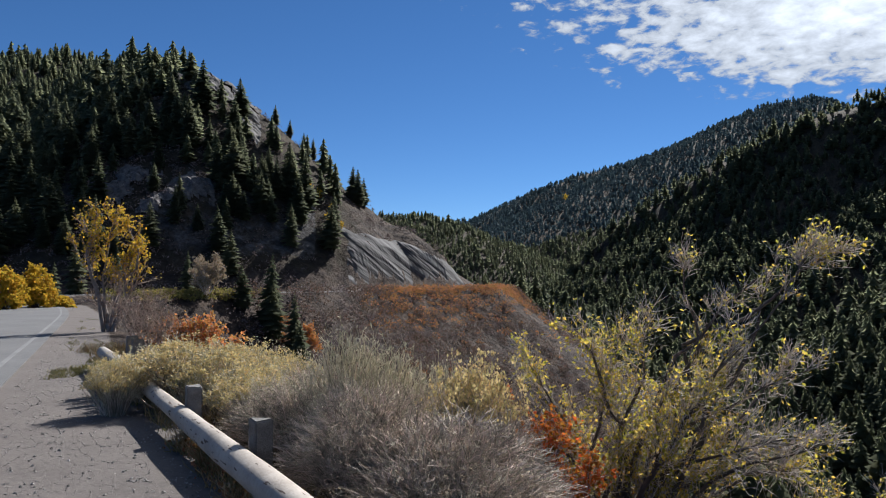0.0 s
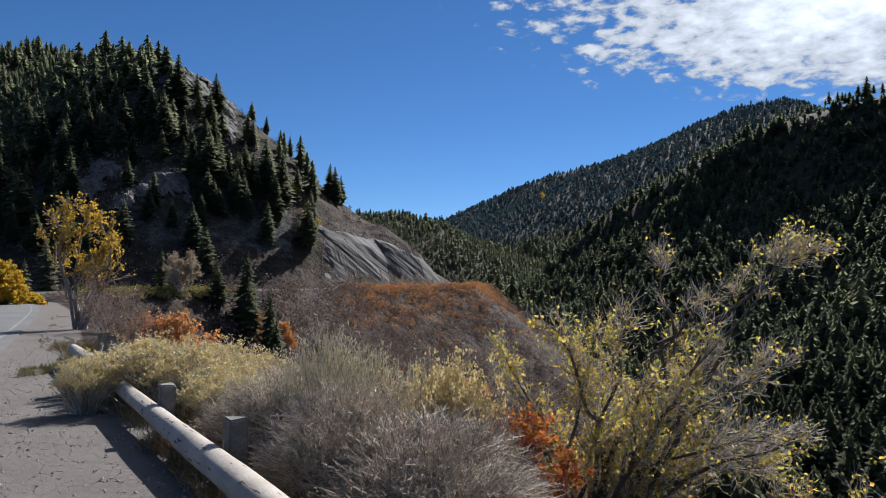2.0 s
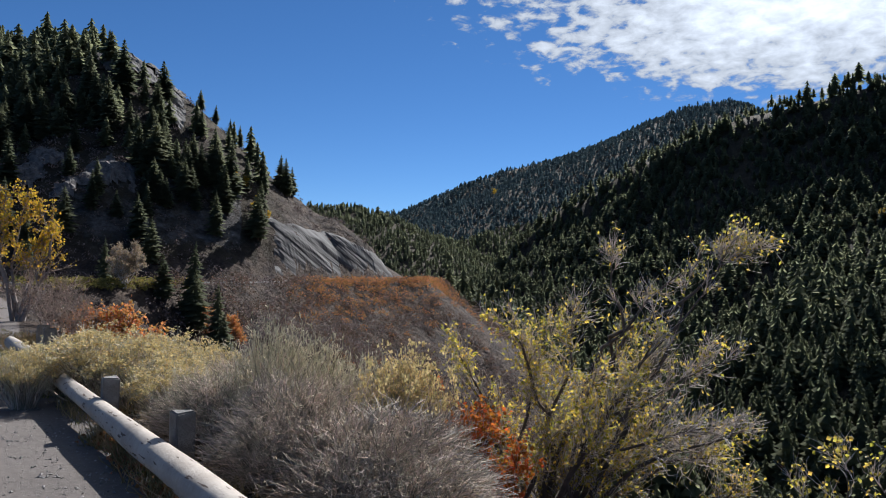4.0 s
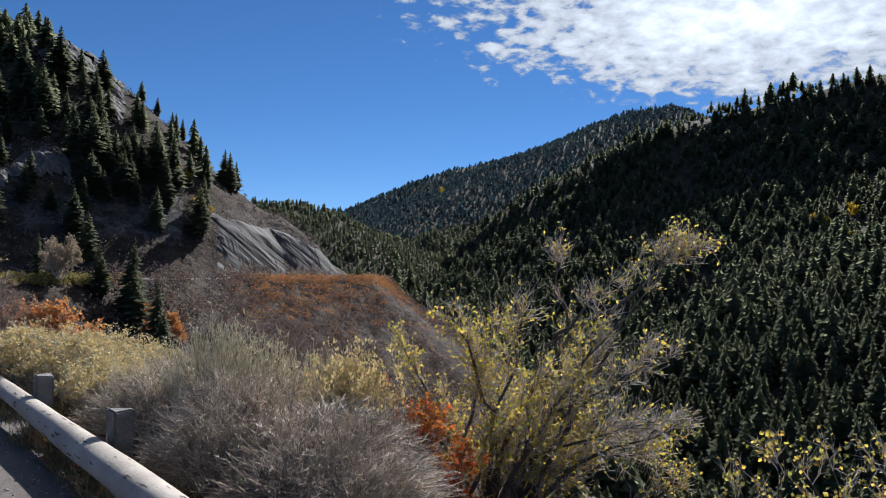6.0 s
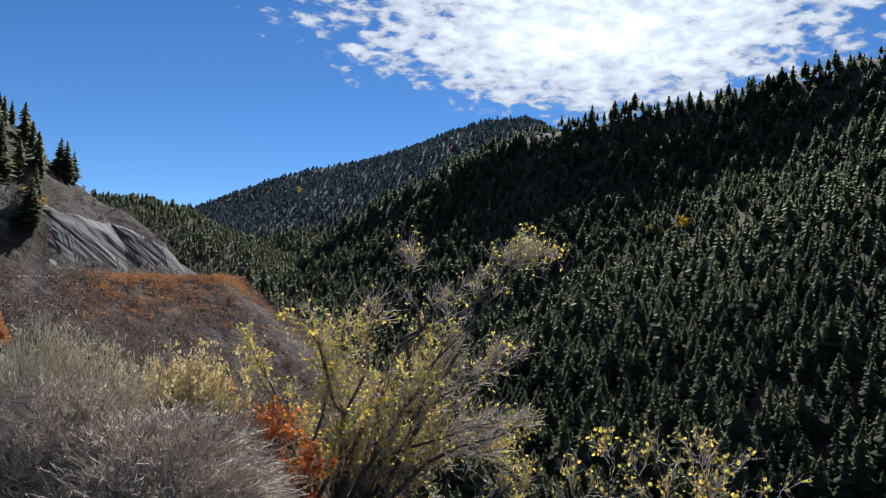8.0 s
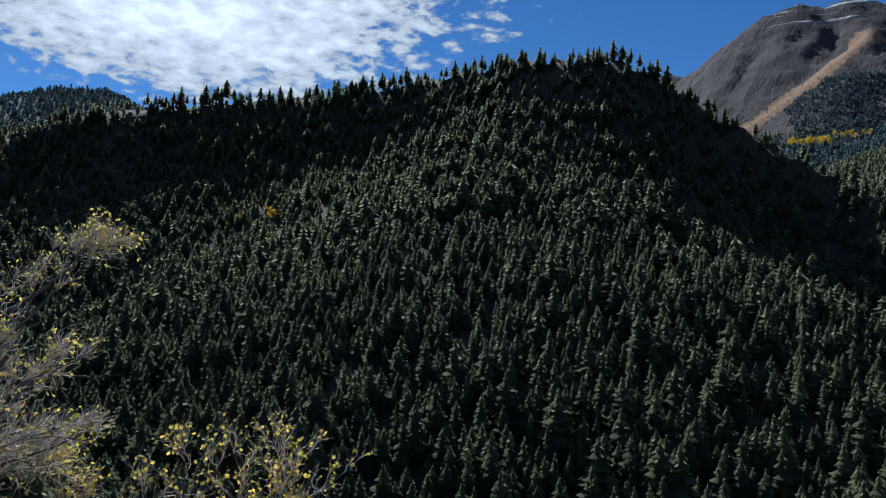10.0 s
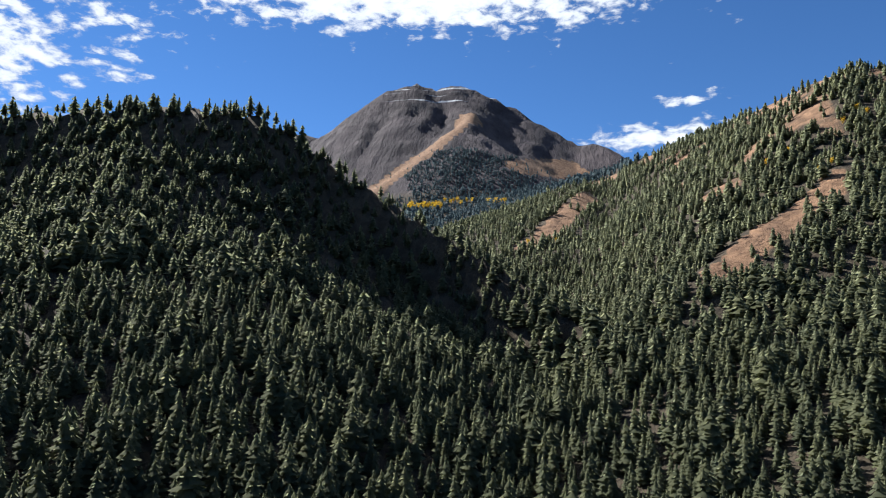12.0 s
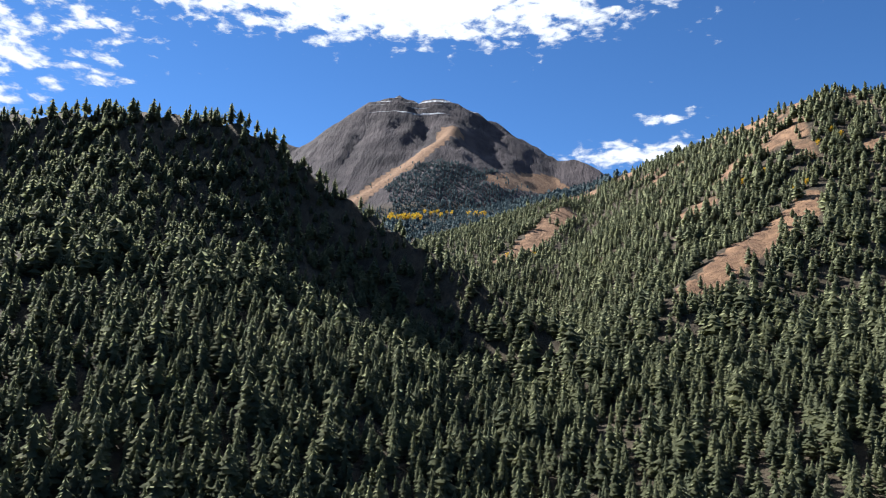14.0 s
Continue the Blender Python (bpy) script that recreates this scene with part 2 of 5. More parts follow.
# ---------------------------------------------------------------- the lie of the land
# crest lines of the hills (x, y, z) and the fall of their flanks
RIDGES = {
    "left": ([(-473, 369, 140), (-379, 452, 147), (-293, 477, 147), (-218, 428, 134), (-179, 380, 111)], 0.6),
    "left_prow": ([(-179, 380, 111), (-112, 300, 87), (-97, 284, 84), (-79, 279, 70), (-66, 277, 56), (-41, 277, 37), (-31, 276, 29), (-18, 274, 23), (-8, 272, 16), (5, 270, 9), (14, 268, -3)], 0.95),
    "low": ([(-363, 1455, 130), (-165, 1491, 138), (-50, 1499, 141), (18, 1480, 121), (51, 1449, 95), (110, 1396, 21)], 0.42),
    "farridge": ([(-282, 2685, 190), (37, 2650, 229), (190, 2593, 234), (303, 2582, 261), (487, 2554, 386), (620, 2525, 418), (816, 2469, 451), (876, 2395, 474), (977, 2301, 538), (1021, 2282, 560), (1123, 2233, 574), (1189, 2199, 528), (1469, 2023, 353)], 0.45),
    "right": ([(128, 906, -14), (191, 877, 58), (285, 832, 125), (331, 795, 152), (402, 750, 183), (486, 696, 203), (541, 640, 210), (589, 571, 222), (622, 508, 234), (644, 436, 243), (647, 384, 241)], 0.45, 100),
    "right_end": ([(647, 384, 241), (650, 311, 234), (647, 282, 221), (645, 252, 199), (646, 178, 147), (621, 101, 96), (580, 38, 56), (520, -12, 14), (427, -52, -21)], 0.45, 138),
    "peak": ([(3865, 1885, 1074), (3995, 1590, 1259), (4016, 1391, 1212), (4008, 1256, 1294), (4070, 1037, 1514), (4108, 873, 1555), (4131, 758, 1514), (4148, 657, 1555), (4115, 535, 1496), (4091, 272, 1350), (3999, 77, 1194), (3900, -61, 1076), (3848, -134, 1069), (3692, -239, 972), (3466, -487, 746)], 0.85),
    "spur": ([(3915, 522, 1331), (3616, 495, 1159), (3338, 649, 925), (3097, 807, 734), (2869, 877, 585)], 0.75),
    "shoulder": ([(1879, 684, 354), (1941, 484, 387), (1970, 347, 398), (1993, 164, 419), (1900, 0, 423), (1796, -116, 430)], 0.4),
    "east": ([(1746, -113, 425), (1538, -194, 407), (1320, -285, 389), (1212, -307, 382), (1046, -342, 364), (935, -353, 341), (867, -388, 308), (763, -477, 277), (611, -590, 214)], 0.8),
    "east_apron": ([(559, -39, 2), (543, -135, 26), (519, -210, 36), (453, -329, 41)], 0.38),
    "rib": ([(896, -344, 288), (754, -268, 180), (701, -220, 139), (650, -162, 103), (590, -110, 60)], 0.62),
    "rib2": ([(1696, -119, 394), (1350, -9, 274), (1250, 33, 218), (1147, 76, 163)], 0.6),
}
# centre line of the road, which follows the hillside round the head of the gully
ROAD = [(9.0, -30.0), (-5.2, 0.0), (-14.0, 19.0), (-23.4, 39.0), (-33.0, 57.0), (-47.0, 72.0), (-62.0, 88.0), (-66.0, 112.0), (-53.0, 140.0), (-38.0, 170.0),
        (-23.0, 215.0), (-4.0, 245.0), (9.0, 262.0), (22.0, 300.0)]
RAIL_A, RAIL_B = (2.97, -2.0), (-4.52, 10.75)   # line of the log rail along the shoulder


def smooth(a, b, x):
    t = np.clip((x - a) / (b - a), 0, 1)
    return t * t * (3 - 2 * t)


def lattice(ix, iy, seed):
    h = (ix.astype(np.int64) * 374761393 + iy.astype(np.int64) * 668265263 + seed * 2147483647) & 0xFFFFFFFF
    h = ((h ^ (h >> 13)) * 1274126177) & 0xFFFFFFFF
    return ((h ^ (h >> 16)) & 0xFFFF) / 65535.0


def rough(x, y, size, octaves=4, seed=1):
    """Value noise from -1 to 1, the coarsest waves size metres long."""
    total, amp, norm = np.zeros_like(x, dtype=float), 1.0, 0.0
    for k in range(octaves):
        u, v = x / size, y / size
        iu, iv = np.floor(u), np.floor(v)
        fu, fv = u - iu, v - iv
        fu, fv = fu * fu * (3 - 2 * fu), fv * fv * (3 - 2 * fv)
        a, b = lattice(iu, iv, seed + k), lattice(iu + 1, iv, seed + k)
        c, d = lattice(iu, iv + 1, seed + k), lattice(iu + 1, iv + 1, seed + k)
        total += amp * ((a * (1 - fu) + b * fu) * (1 - fv) + (c * (1 - fu) + d * fu) * fv)
        norm += amp
        amp, size = amp * 0.5, size * 0.5
    return total / norm * 2 - 1


def to_line(x, y, line):
    """Distance to a polyline of (x, y, ...), its interpolated third value, and the side (positive: right of its run)."""
    best = np.full(x.shape, 1e9)
    third, side = np.zeros_like(best), np.zeros_like(best)
    for p, q in zip(line[:-1], line[1:]):
        dx, dy = q[0] - p[0], q[1] - p[1]
        length = dx * dx + dy * dy
        t = np.clip(((x - p[0]) * dx + (y - p[1]) * dy) / length, 0, 1)
        ex, ey = x - p[0] - t * dx, y - p[1] - t * dy
        d = np.hypot(ex, ey)
        near = d < best
        best = np.where(near, d, best)
        if len(p) > 2:
            third = np.where(near, p[2] + t * (q[2] - p[2]), third)
        side = np.where(near, dx * -ey + dy * ex, side)
    return best, third, side


def tent(x, y, line, fall, brow=0.0):
    """A ridge along a line; brow: metres by which its flanks drop at once below the crest."""
    top = np.full(x.shape, -1e9)
    for p, q in zip(line[:-1], line[1:]):
        d, z, _ = to_line(x, y, [p, q])
        top = np.maximum(top, z - fall * (np.sqrt(d * d + 64) - 8) - brow * (1 - np.exp(-d / 110.0)))
    return top


def rail_side(x, y):
    """Metres to the right of the rail line (downhill)."""
    dx, dy = RAIL_B[0] - RAIL_A[0], RAIL_B[1] - RAIL_A[1]
    s = ((x - RAIL_A[0]) * dy - (y - RAIL_A[1]) * dx) / math.hypot(dx, dy)
    road_d, _, side = to_line(np.asarray(x, float), np.asarray(y, float), ROAD)
    return np.minimum(s, np.where(side > 0, road_d, -road_d) - 4.8)


def height(x, y):
    """Height of the ground."""
    x, y = np.asarray(x, float), np.asarray(y, float)
    r = np.hypot(x, y)
    stack = []
    crest_d = np.full(x.shape, 1e9)
    for name, (line, *flank) in RIDGES.items():
        stack.append(tent(x, y, line, *flank))
        if name in ("left", "left_prow", "right", "right_end", "farridge", "east"):
            crest_d = np.minimum(crest_d, to_line(x, y, line)[0])
    floor_z = -88 + 0.055 * np.maximum(r - 350, 0) + 0.02 * np.abs(x)
    stack.append(np.minimum(floor_z, 130 + 0 * r))
    road_d, _, road_side = to_line(x, y, ROAD)
    stack.append(-0.70 * (np.sqrt(road_d ** 2 + 16) - 4))
    stack = np.array(stack)
    k = 3.0
    top = stack.max(axis=0)
    h = top + k * np.log(np.exp((stack - top) / k).sum(axis=0))
    wild = (0.15 + 0.85 * smooth(8, 110, crest_d)) * smooth(60, 260, r) * (0.45 + 0.55 * smooth(350, 700, r))
    h = h + wild * (rough(x, y, 170, 5, 3) * 11 + (0.5 - np.abs(rough(x, y, 95, 3, 9))) * 9)
    big = smooth(2400, 3300, r) * smooth(500, 1200, h)
    crest, _, _ = to_line(x, y, RIDGES["peak"][0])
    spur_d, _, _ = to_line(x, y, RIDGES["spur"][0])
    carve = big * smooth(20, 330, np.minimum(crest, spur_d * 2))
    h = h - carve * (np.abs(rough(x * 0.3, y, 330, 4, 21)) * 95 + np.abs(rough(x * 0.3, y, 110, 4, 22)) * 48)
    h = h + big * (0.5 - np.abs(rough(x, y, 90, 3, 23))) * 16
    ledge = smooth(1180, 1320, h)
    h = h * (1 - 0.75 * ledge) + 0.75 * ledge * (np.floor(h / 32) * 32 + 32 * smooth(0.55, 1.0, (h / 32) % 1.0))
    west = (0.3 + 0.7 * smooth(3, 30, crest_d)) * (1 - smooth(-4, 2, np.degrees(np.arctan2(x, y)))) * smooth(140, 190, r) * (1 - smooth(420, 520, r)) * smooth(3, 12, h)
    h = h + west * ((0.4 - np.abs(rough(x, y, 34, 4, 24))) * 7 + rough(x, y, 12, 3, 25) * 1.6)
    # the road bench is cut level into the hillside
    bench = 1 - smooth(5.2, 13.0, road_d)
    h = h * (1 - bench) + bench * -0.05
    # level shoulder up to the rail, then the bank
    near = 1 - smooth(20.0, 60.0, r)
    s = rail_side(x, y)
    bank = -0.50 * (np.sqrt(np.maximum(s - 0.35, 0) ** 2 + 0.4) - 0.632) - 0.016 * np.maximum(s - 4, 0) ** 1.5
    local = np.where(s > 0.35, bank, 0.0) + 0.02 * rough(x, y, 3.0, 3, 5) * smooth(0.0, 1.5, s) * 6 + 0.008 * rough(x, y, 1.2, 3, 6)
    h = h * (1 - near) + near * local
    return h


def masks(x, y, h):
    """Gravel, bare slope, grey rock; autumn brush, high rock."""
    r = np.hypot(x, y)
    az = np.degrees(np.arctan2(x, y))
    s = rail_side(x, y)
    road_d, _, road_side = to_line(x, y, ROAD)
    gravel = (1 - smooth(-0.2, 0.5, s)) * (1 - smooth(30, 60, r)) * (1 - smooth(8.5, 12, road_d))
    gravel = np.maximum(gravel, 1 - smooth(4.2, 5.5, road_d))
    d1, _, side1 = to_line(x, y, RIDGES["rib"][0][2:])
    bare = (1 - smooth(22, 40, d1 + 10 * rough(x, y, 30, 3, 36))) * (side1 < 0)
    d2, _, side2 = to_line(x, y, RIDGES["rib2"][0][1:])
    bare = np.maximum(bare, (1 - smooth(28, 60, d2)) * (side2 < 0))
    d3, _, _ = to_line(x, y, RIDGES["east"][0])
    bare = np.maximum(bare, (1 - smooth(45, 170, d3)) * (0.32 + 1.0 * rough(x, y, 80, 3, 31)))
    bare = np.maximum(bare, (1 - smooth(160, 430, d3)) * (0.09 + 1.15 * rough(x, y, 55, 3, 35)) * (r < 1900))
    d4, _, _ = to_line(x, y, RIDGES["left_prow"][0])
    wave = rough(x, y, 40, 3, 41)
    rock = 0.5 * (1 - smooth(0, 4, np.abs(az + 5.0) - 5)) * smooth(-4, 6, r - 232 + 4 * (az + 5)) * (r < 300) * smooth(1, 4, h) * (1 - smooth(20, 30, h)) * smooth(9, 15, d4)
    rock = np.maximum(rock, 0.62 * (1 - smooth(6, 30, np.hypot(x + 92, y - 282))))
    rock = np.maximum(rock, (r < 340) * (az < -10) * (az > -34) * smooth(6, 12, h) * (1 - smooth(30, 42, h)) * (0.18 + 0.8 * wave))
    brush = (1 - smooth(290, 330, r)) * (1 - smooth(9, 18, az)) * (1 - smooth(2, 8, h)) * smooth(15, 30, r)
    brush = np.maximum(brush, (1 - smooth(20, 60, r)) * smooth(0.0, 0.6, s) * 0.9)
    brush = np.maximum(brush, (1 - smooth(1, 5, az)) * (1 - smooth(420, 620, r)) * (0.40 + 0.25 * smooth(-9, -5, az)))
    high = smooth(2500, 3000, r) * smooth(520, 760, h) * (az > 50)
    d5, _, side5 = to_line(x, y, RIDGES["spur"][0])
    rise = np.degrees(np.arctan2(h, np.maximum(r, 1)))
    strip = (1 - smooth(30, np.where(side5 > 0, 130, 70) + 60 * rough(x, y, 120, 3, 32), d5)) * (h > 600) * (h < 1260) * (r > 2700)
    scree = (1 - smooth(0.75, 1.05, np.hypot((az - 88.6) / 3.6, (rise - 13.9 + 0.12 * (az - 88.6)) / 0.85) + 0.25 * rough(x, y, 160, 3, 33))) * (r > 2700)
    bare = np.maximum(bare, np.maximum(strip, 0.8 * scree))
    high = high * (1 - 0.8 * (bare > 0.5))
    return [np.clip(v, 0, 1) for v in (gravel, bare, rock, brush, high)]


def add_mesh(name, verts, faces, mats, parent=None, smooth_shade=False, mat_index=None):
    """One mesh object from arrays of corners and of triangles or quads."""
    me = bpy.data.meshes.new(name)
    verts, faces = np.asarray(verts, np.float32), np.asarray(faces, np.int32)
    n, k = faces.shape
    me.vertices.add(len(verts))
    me.vertices.foreach_set("co", verts.ravel())
    me.loops.add(n * k)
    me.loops.foreach_set("vertex_index", faces.ravel())
    me.polygons.add(n)
    me.polygons.foreach_set("loop_start", np.arange(0, n * k, k, dtype=np.int32))
    me.polygons.foreach_set("loop_total", np.full(n, k, np.int32))
    for m in mats if isinstance(mats, (list, tuple)) else [mats]:
        me.materials.append(m)
    if mat_index is not None:
        me.polygons.foreach_set("material_index", np.asarray(mat_index, np.int32))
    me.polygons.foreach_set("use_smooth", np.full(n, smooth_shade, bool))
    me.update(calc_edges=True)
    me.validate()
    ob = new(name, me)
    if parent is not None:
        ob.parent = parent
    return ob


def make_ground():
    radii = np.concatenate([[0.0], 0.7 * np.exp(np.linspace(0, math.log(2700 / 0.7), 410)), np.arange(2725, 4420, 25.0), [4500, 4620, 4850]])
    turns = np.radians(np.concatenate([np.arange(-42, 124, 0.40), np.arange(124, 318, 4.0)]))
    rr, aa = np.meshgrid(radii, turns, indexing="ij")
    x, y = rr * np.sin(aa), rr * np.cos(aa)
    z = height(x, y)
    nr, na = rr.shape
    index = np.arange(nr * na).reshape(nr, na)
    a, b = index[:-1], index[1:]
    quads = np.stack([a, np.roll(a, -1, 1), np.roll(b, -1, 1), b], -1).reshape(-1, 4)[:, ::-1]
    ob = add_mesh("ground", np.stack([x, y, z], -1).reshape(-1, 3), quads, M_GROUND, smooth_shade=True)
    gravel, bare, rock, brush, high = masks(x, y, z)
    one = np.ones(nr * na)
    for name, (p, q, w) in (("cover", (gravel, bare, rock)), ("cover_two", (brush, high, 0 * high))):
        layer = ob.data.color_attributes.new(name, "FLOAT_COLOR", "POINT")
        layer.data.foreach_set("color", np.stack([p.ravel(), q.ravel(), w.ravel(), one], -1).astype(np.float32).ravel())
    tagged(ob, "steep canyon ground of gravel, brush, soil and rock", "ground", kind="structure")
    slope = (z - 1.6) / np.maximum(rr, 0.5)
    return radii, turns, np.maximum.accumulate(np.where(rr < 20, -9, slope), axis=0)


RADII, TURNS, HORIZON = make_ground()


def faces_road(x, y, top):
    """Whether something that reaches up to top shows above the nearer ground, as seen from the shoulder of the road."""
    r, az = np.hypot(x, y), np.arctan2(x, y)
    col = np.clip(np.round((np.degrees(az) + 42) / 0.40).astype(int), 0, 485)
    row = np.clip(np.searchsorted(RADII, r * 0.985) - 3, 0, len(RADII) - 1)
    return ((top - 1.6) / r > HORIZON[row, col] - 0.002) & (np.degrees(az) > -41) & (np.degrees(az) < 121)


# ---------------------------------------------------------------- conifer forest
def conifer_shape(tiers, boughs, seed, wide=0.17):
    """A conifer one metre tall: folded, drooping boughs in whorls round a dark core. Corners and triangles."""
    rng = np.random.default_rng(seed)
    verts, tris = [], []
    for j in range(5):
        a = 1.2566 * j
        verts.append((wide * 0.42 * math.cos(a), wide * 0.42 * math.sin(a), 0.10))
    verts.append((0, 0, 0.93))
    tris += [(j, (j + 1) % 5, 5) for j in range(5)]
    for k in range(tiers):
        u = (k + 0.5) / tiers
        start = rng.uniform(0, 6.28)
        number = boughs if u < 0.72 else max(3, boughs - 1)
        for j in range(number):
            a = start + 6.283 * j / number + rng.uniform(-0.3, 0.3)
            z = 0.08 + 0.92 * u + rng.uniform(-0.9, 0.7) / tiers * (1 - 0.6 * u)
            reach = wide * (1 - u ** 1.7) ** 0.9 * (0.62 + 0.38 * min(1.0, u * 5)) * rng.uniform(0.60, 1.25) + 0.012
            half, sag, rise = reach * (0.72 if tiers > 9 else 1.0) * math.tan(3.1416 / number) + 0.009, reach * rng.uniform(0.10, 0.42), 1.0 / tiers
            c, s = math.cos(a), math.sin(a)
            b = len(verts)
            mx, my = reach * 0.62, half
            verts += [(0, 0, min(1.02, z + rise)), (mx * c - my * s, mx * s + my * c, z - sag * 0.9), (reach * c, reach * s, z - sag * 0.55), (mx * c + my * s, mx * s - my * c, z - sag * 0.9)]
            tris += [(b, b + 1, b + 2), (b, b + 2, b + 3)]
    return np.array(verts), np.array(tris)


def scatter(step, x0, x1, y0, y1, seed):
    rng = np.random.default_rng(seed)
    gx, gy = np.meshgrid(np.arange(x0, x1, step), np.arange(y0, y1, step))
    x = gx.ravel() + rng.uniform(-0.5, 0.5, gx.size) * step
    y = gy.ravel() + rng.uniform(-0.5, 0.5, gx.size) * step
    return x, y, rng


def planted(shapes, x, y, z, tall, wide, rng):
    """Copies of the shapes at the places given, joined as arrays."""
    pick = rng.integers(0, len(shapes), len(x))
    spin = rng.uniform(0, 6.283, len(x))
    all_v, all_t, base = [], [], 0
    for k, (v, t) in enumerate(shapes):
        who = np.where(pick == k)[0]
        if not len(who):
            continue
        c, s = np.cos(spin[who])[:, None], np.sin(spin[who])[:, None]
        wd, tl = (tall[who] * wide[who])[:, None], tall[who][:, None]
        px = (v[None, :, 0] * c - v[None, :, 1] * s) * wd + x[who][:, None]
        py = (v[None, :, 0] * s + v[None, :, 1] * c) * wd + y[who][:, None]
        pz = v[None, :, 2] * tl + z[who][:, None]
        all_v.append(np.stack([px, py, pz], -1).reshape(-1, 3))
        all_t.append((t[None] + (np.arange(len(who)) * len(v))[:, None, None] + base).reshape(-1, 3))
        base += len(who) * len(v)
    return np.concatenate(all_v), np.concatenate(all_t)


def wooded(x, y, h):
    """How thickly conifers stand, 0 to 1."""
    gravel, bare, rock, brush, high = masks(x, y, h)
    r, az = np.hypot(x, y), np.degrees(np.arctan2(x, y))
    thick = 0.92 * np.ones_like(x)
    thick = thick * (1 - 0.95 * smooth(0.35, 0.6, bare))
    west = az < 6
    rise = np.degrees(np.arctan2(h - 1.6, r))
    brow = np.interp(az, [-22, -19, -17.5, -16.2, -14.7, -11.6, -8.5, -3.7], [15.9, 15.2, 14.5, 13.5, 11.6, 9.1, 7.0, 4.5])
    face = 0.95 * smooth(8.0, 9.2, rise)
    face = np.maximum(face, np.where(az < -25.5, 0.9 * smooth(0.8, 2.5, rise), 0))
    face = np.where(az > -17.5, 1.0 * smooth(3.4, 4.8, rise) * smooth(1.6, 3.2, brow - rise), face)
    face = np.where((az > -20) & (az < -14), face * smooth(2.6, 4.2, brow - rise), face)
    prow, _, side = to_line(x, y, RIDGES["left_prow"][0])
    face = np.where(az > -8.2, 0.0, np.maximum(face, 0.16))
    face = np.where(az > -19.6, face * np.where(az > -14, smooth(6, 11, prow), smooth(10, 16, prow)) * (side > 0), face)
    thick = np.where(west & (r < 620), face * (1 - 0.5 * smooth(0.5, 0.75, rock)), thick)
    thick = np.where((az < 14) & (r < 300) & (h < 4), 0.0, thick)
    thick = np.where((az > 2) & (az < 17) & (r < 340), 0.0, thick)
    edge = az + 1.6 * rough(x, y, 260, 4, 78)
    meadow = (edge > 77.2) & (edge < 87.5) & (rise + 0.8 * rough(x, y, 180, 3, 79) < 15.6 - 0.25 * np.abs(edge - 82)) & (bare < 0.4)
    thick = np.where((high > 0.4) & ~meadow, np.where((rise < 14.5) & (az > 85), 0.10, 0.0), thick)
    thick = thick * np.where(rough(x, y, 60, 3, 77) < -0.42, 0.75, 1.0)
    return thick


def make_forest():
    singles = []
    for name, step, lo, hi, tiers, boughs, seed in (("near_forest", 5.7, 75, 480, 12, 6, 11), ("west_forest", 4.1, 75, 430, 12, 7, 15), ("middle_forest", 6.8, 480, 1010, 8, 5, 14),
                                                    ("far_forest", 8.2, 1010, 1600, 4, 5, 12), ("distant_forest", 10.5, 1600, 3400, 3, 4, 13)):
        x, y, rng = scatter(step, -hi, hi, -hi * 0.6, hi, seed)
        x, y = x + rng.normal(size=len(x)) * step * 0.35, y + rng.normal(size=len(x)) * step * 0.35
        r, az = np.hypot(x, y), np.degrees(np.arctan2(x, y))
        keep = (r > lo) & (r < hi) & (az > -41) & (az < 121)
        if hi < 500:
            keep &= ((az < 6) & (r < 430)) == (name == "west_forest")
        x, y, r, az = x[keep], y[keep], r[keep], az[keep]
        h = height(x, y)
        west = (x < 0.1 * y) & (r < 640)
        tall = np.clip((13.6 + 4.0 * rough(x, y, 45, 3, 63)) * rng.lognormal(0.0, 0.25, len(x)), 5, 25)
        tall = np.where(west, tall * np.where(r > 370, 0.55, 0.80), tall * np.where(r > 560, 0.88, 1.06))
        chance = np.where(west, 1.15, 1.0) * wooded(x, y, h) * (0.84 + 0.30 * rough(x, y, 22, 2, 64))
        keep = (rng.uniform(0, 1, len(x)) < chance) & faces_road(x, y, h + tall)
        x, y, h, tall, r, west = x[keep], y[keep], h[keep], tall[keep], r[keep], west[keep]
        if hi < 500:
            order = np.argsort(r if name == "near_forest" else r - 6 * tall)
            single = np.zeros(len(x), bool)
            single[order[:150 if name == "near_forest" else 120]] = True
            singles += list(zip(x[single], y[single], h[single], tall[single]))
            x, y, h, tall, west = x[~single], y[~single], h[~single], tall[~single], west[~single]
        shapes = [conifer_shape(tiers, boughs, seed * 10 + k, 0.195 + 0.02 * k) for k in range(6)]
        v, t = planted(shapes, x, y, h - 0.6, tall, rng.uniform(0.85, 1.2, len(x)) * np.where(west, 1.1, 1.0 if hi < 500 else 1.15), rng)
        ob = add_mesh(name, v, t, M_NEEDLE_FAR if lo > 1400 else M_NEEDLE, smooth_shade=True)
        tagged(ob, "dense dark green conifer forest on the canyon slopes", "forest", kind="stuff")
    return singles


NEAR_TREES = make_forest()


def on_slope(turn, rise, lo=60.0, hi=4300.0):
    """The nearest place in a compass direction where the ground lies at an angle of rise above the road shoulder."""
    r = np.geomspace(lo, hi, 3000)
    x, y = r * math.sin(radians(turn)), r * math.cos(radians(turn))
    z = height(x, y)
    up = np.degrees(np.arctan2(z - 1.6, r)) >= rise
    k = int(np.argmax(up)) if up.any() else int(np.argmax(np.degrees(np.arctan2(z - 1.6, r))))
    return float(x[k]), float(y[k]), float(z[k])


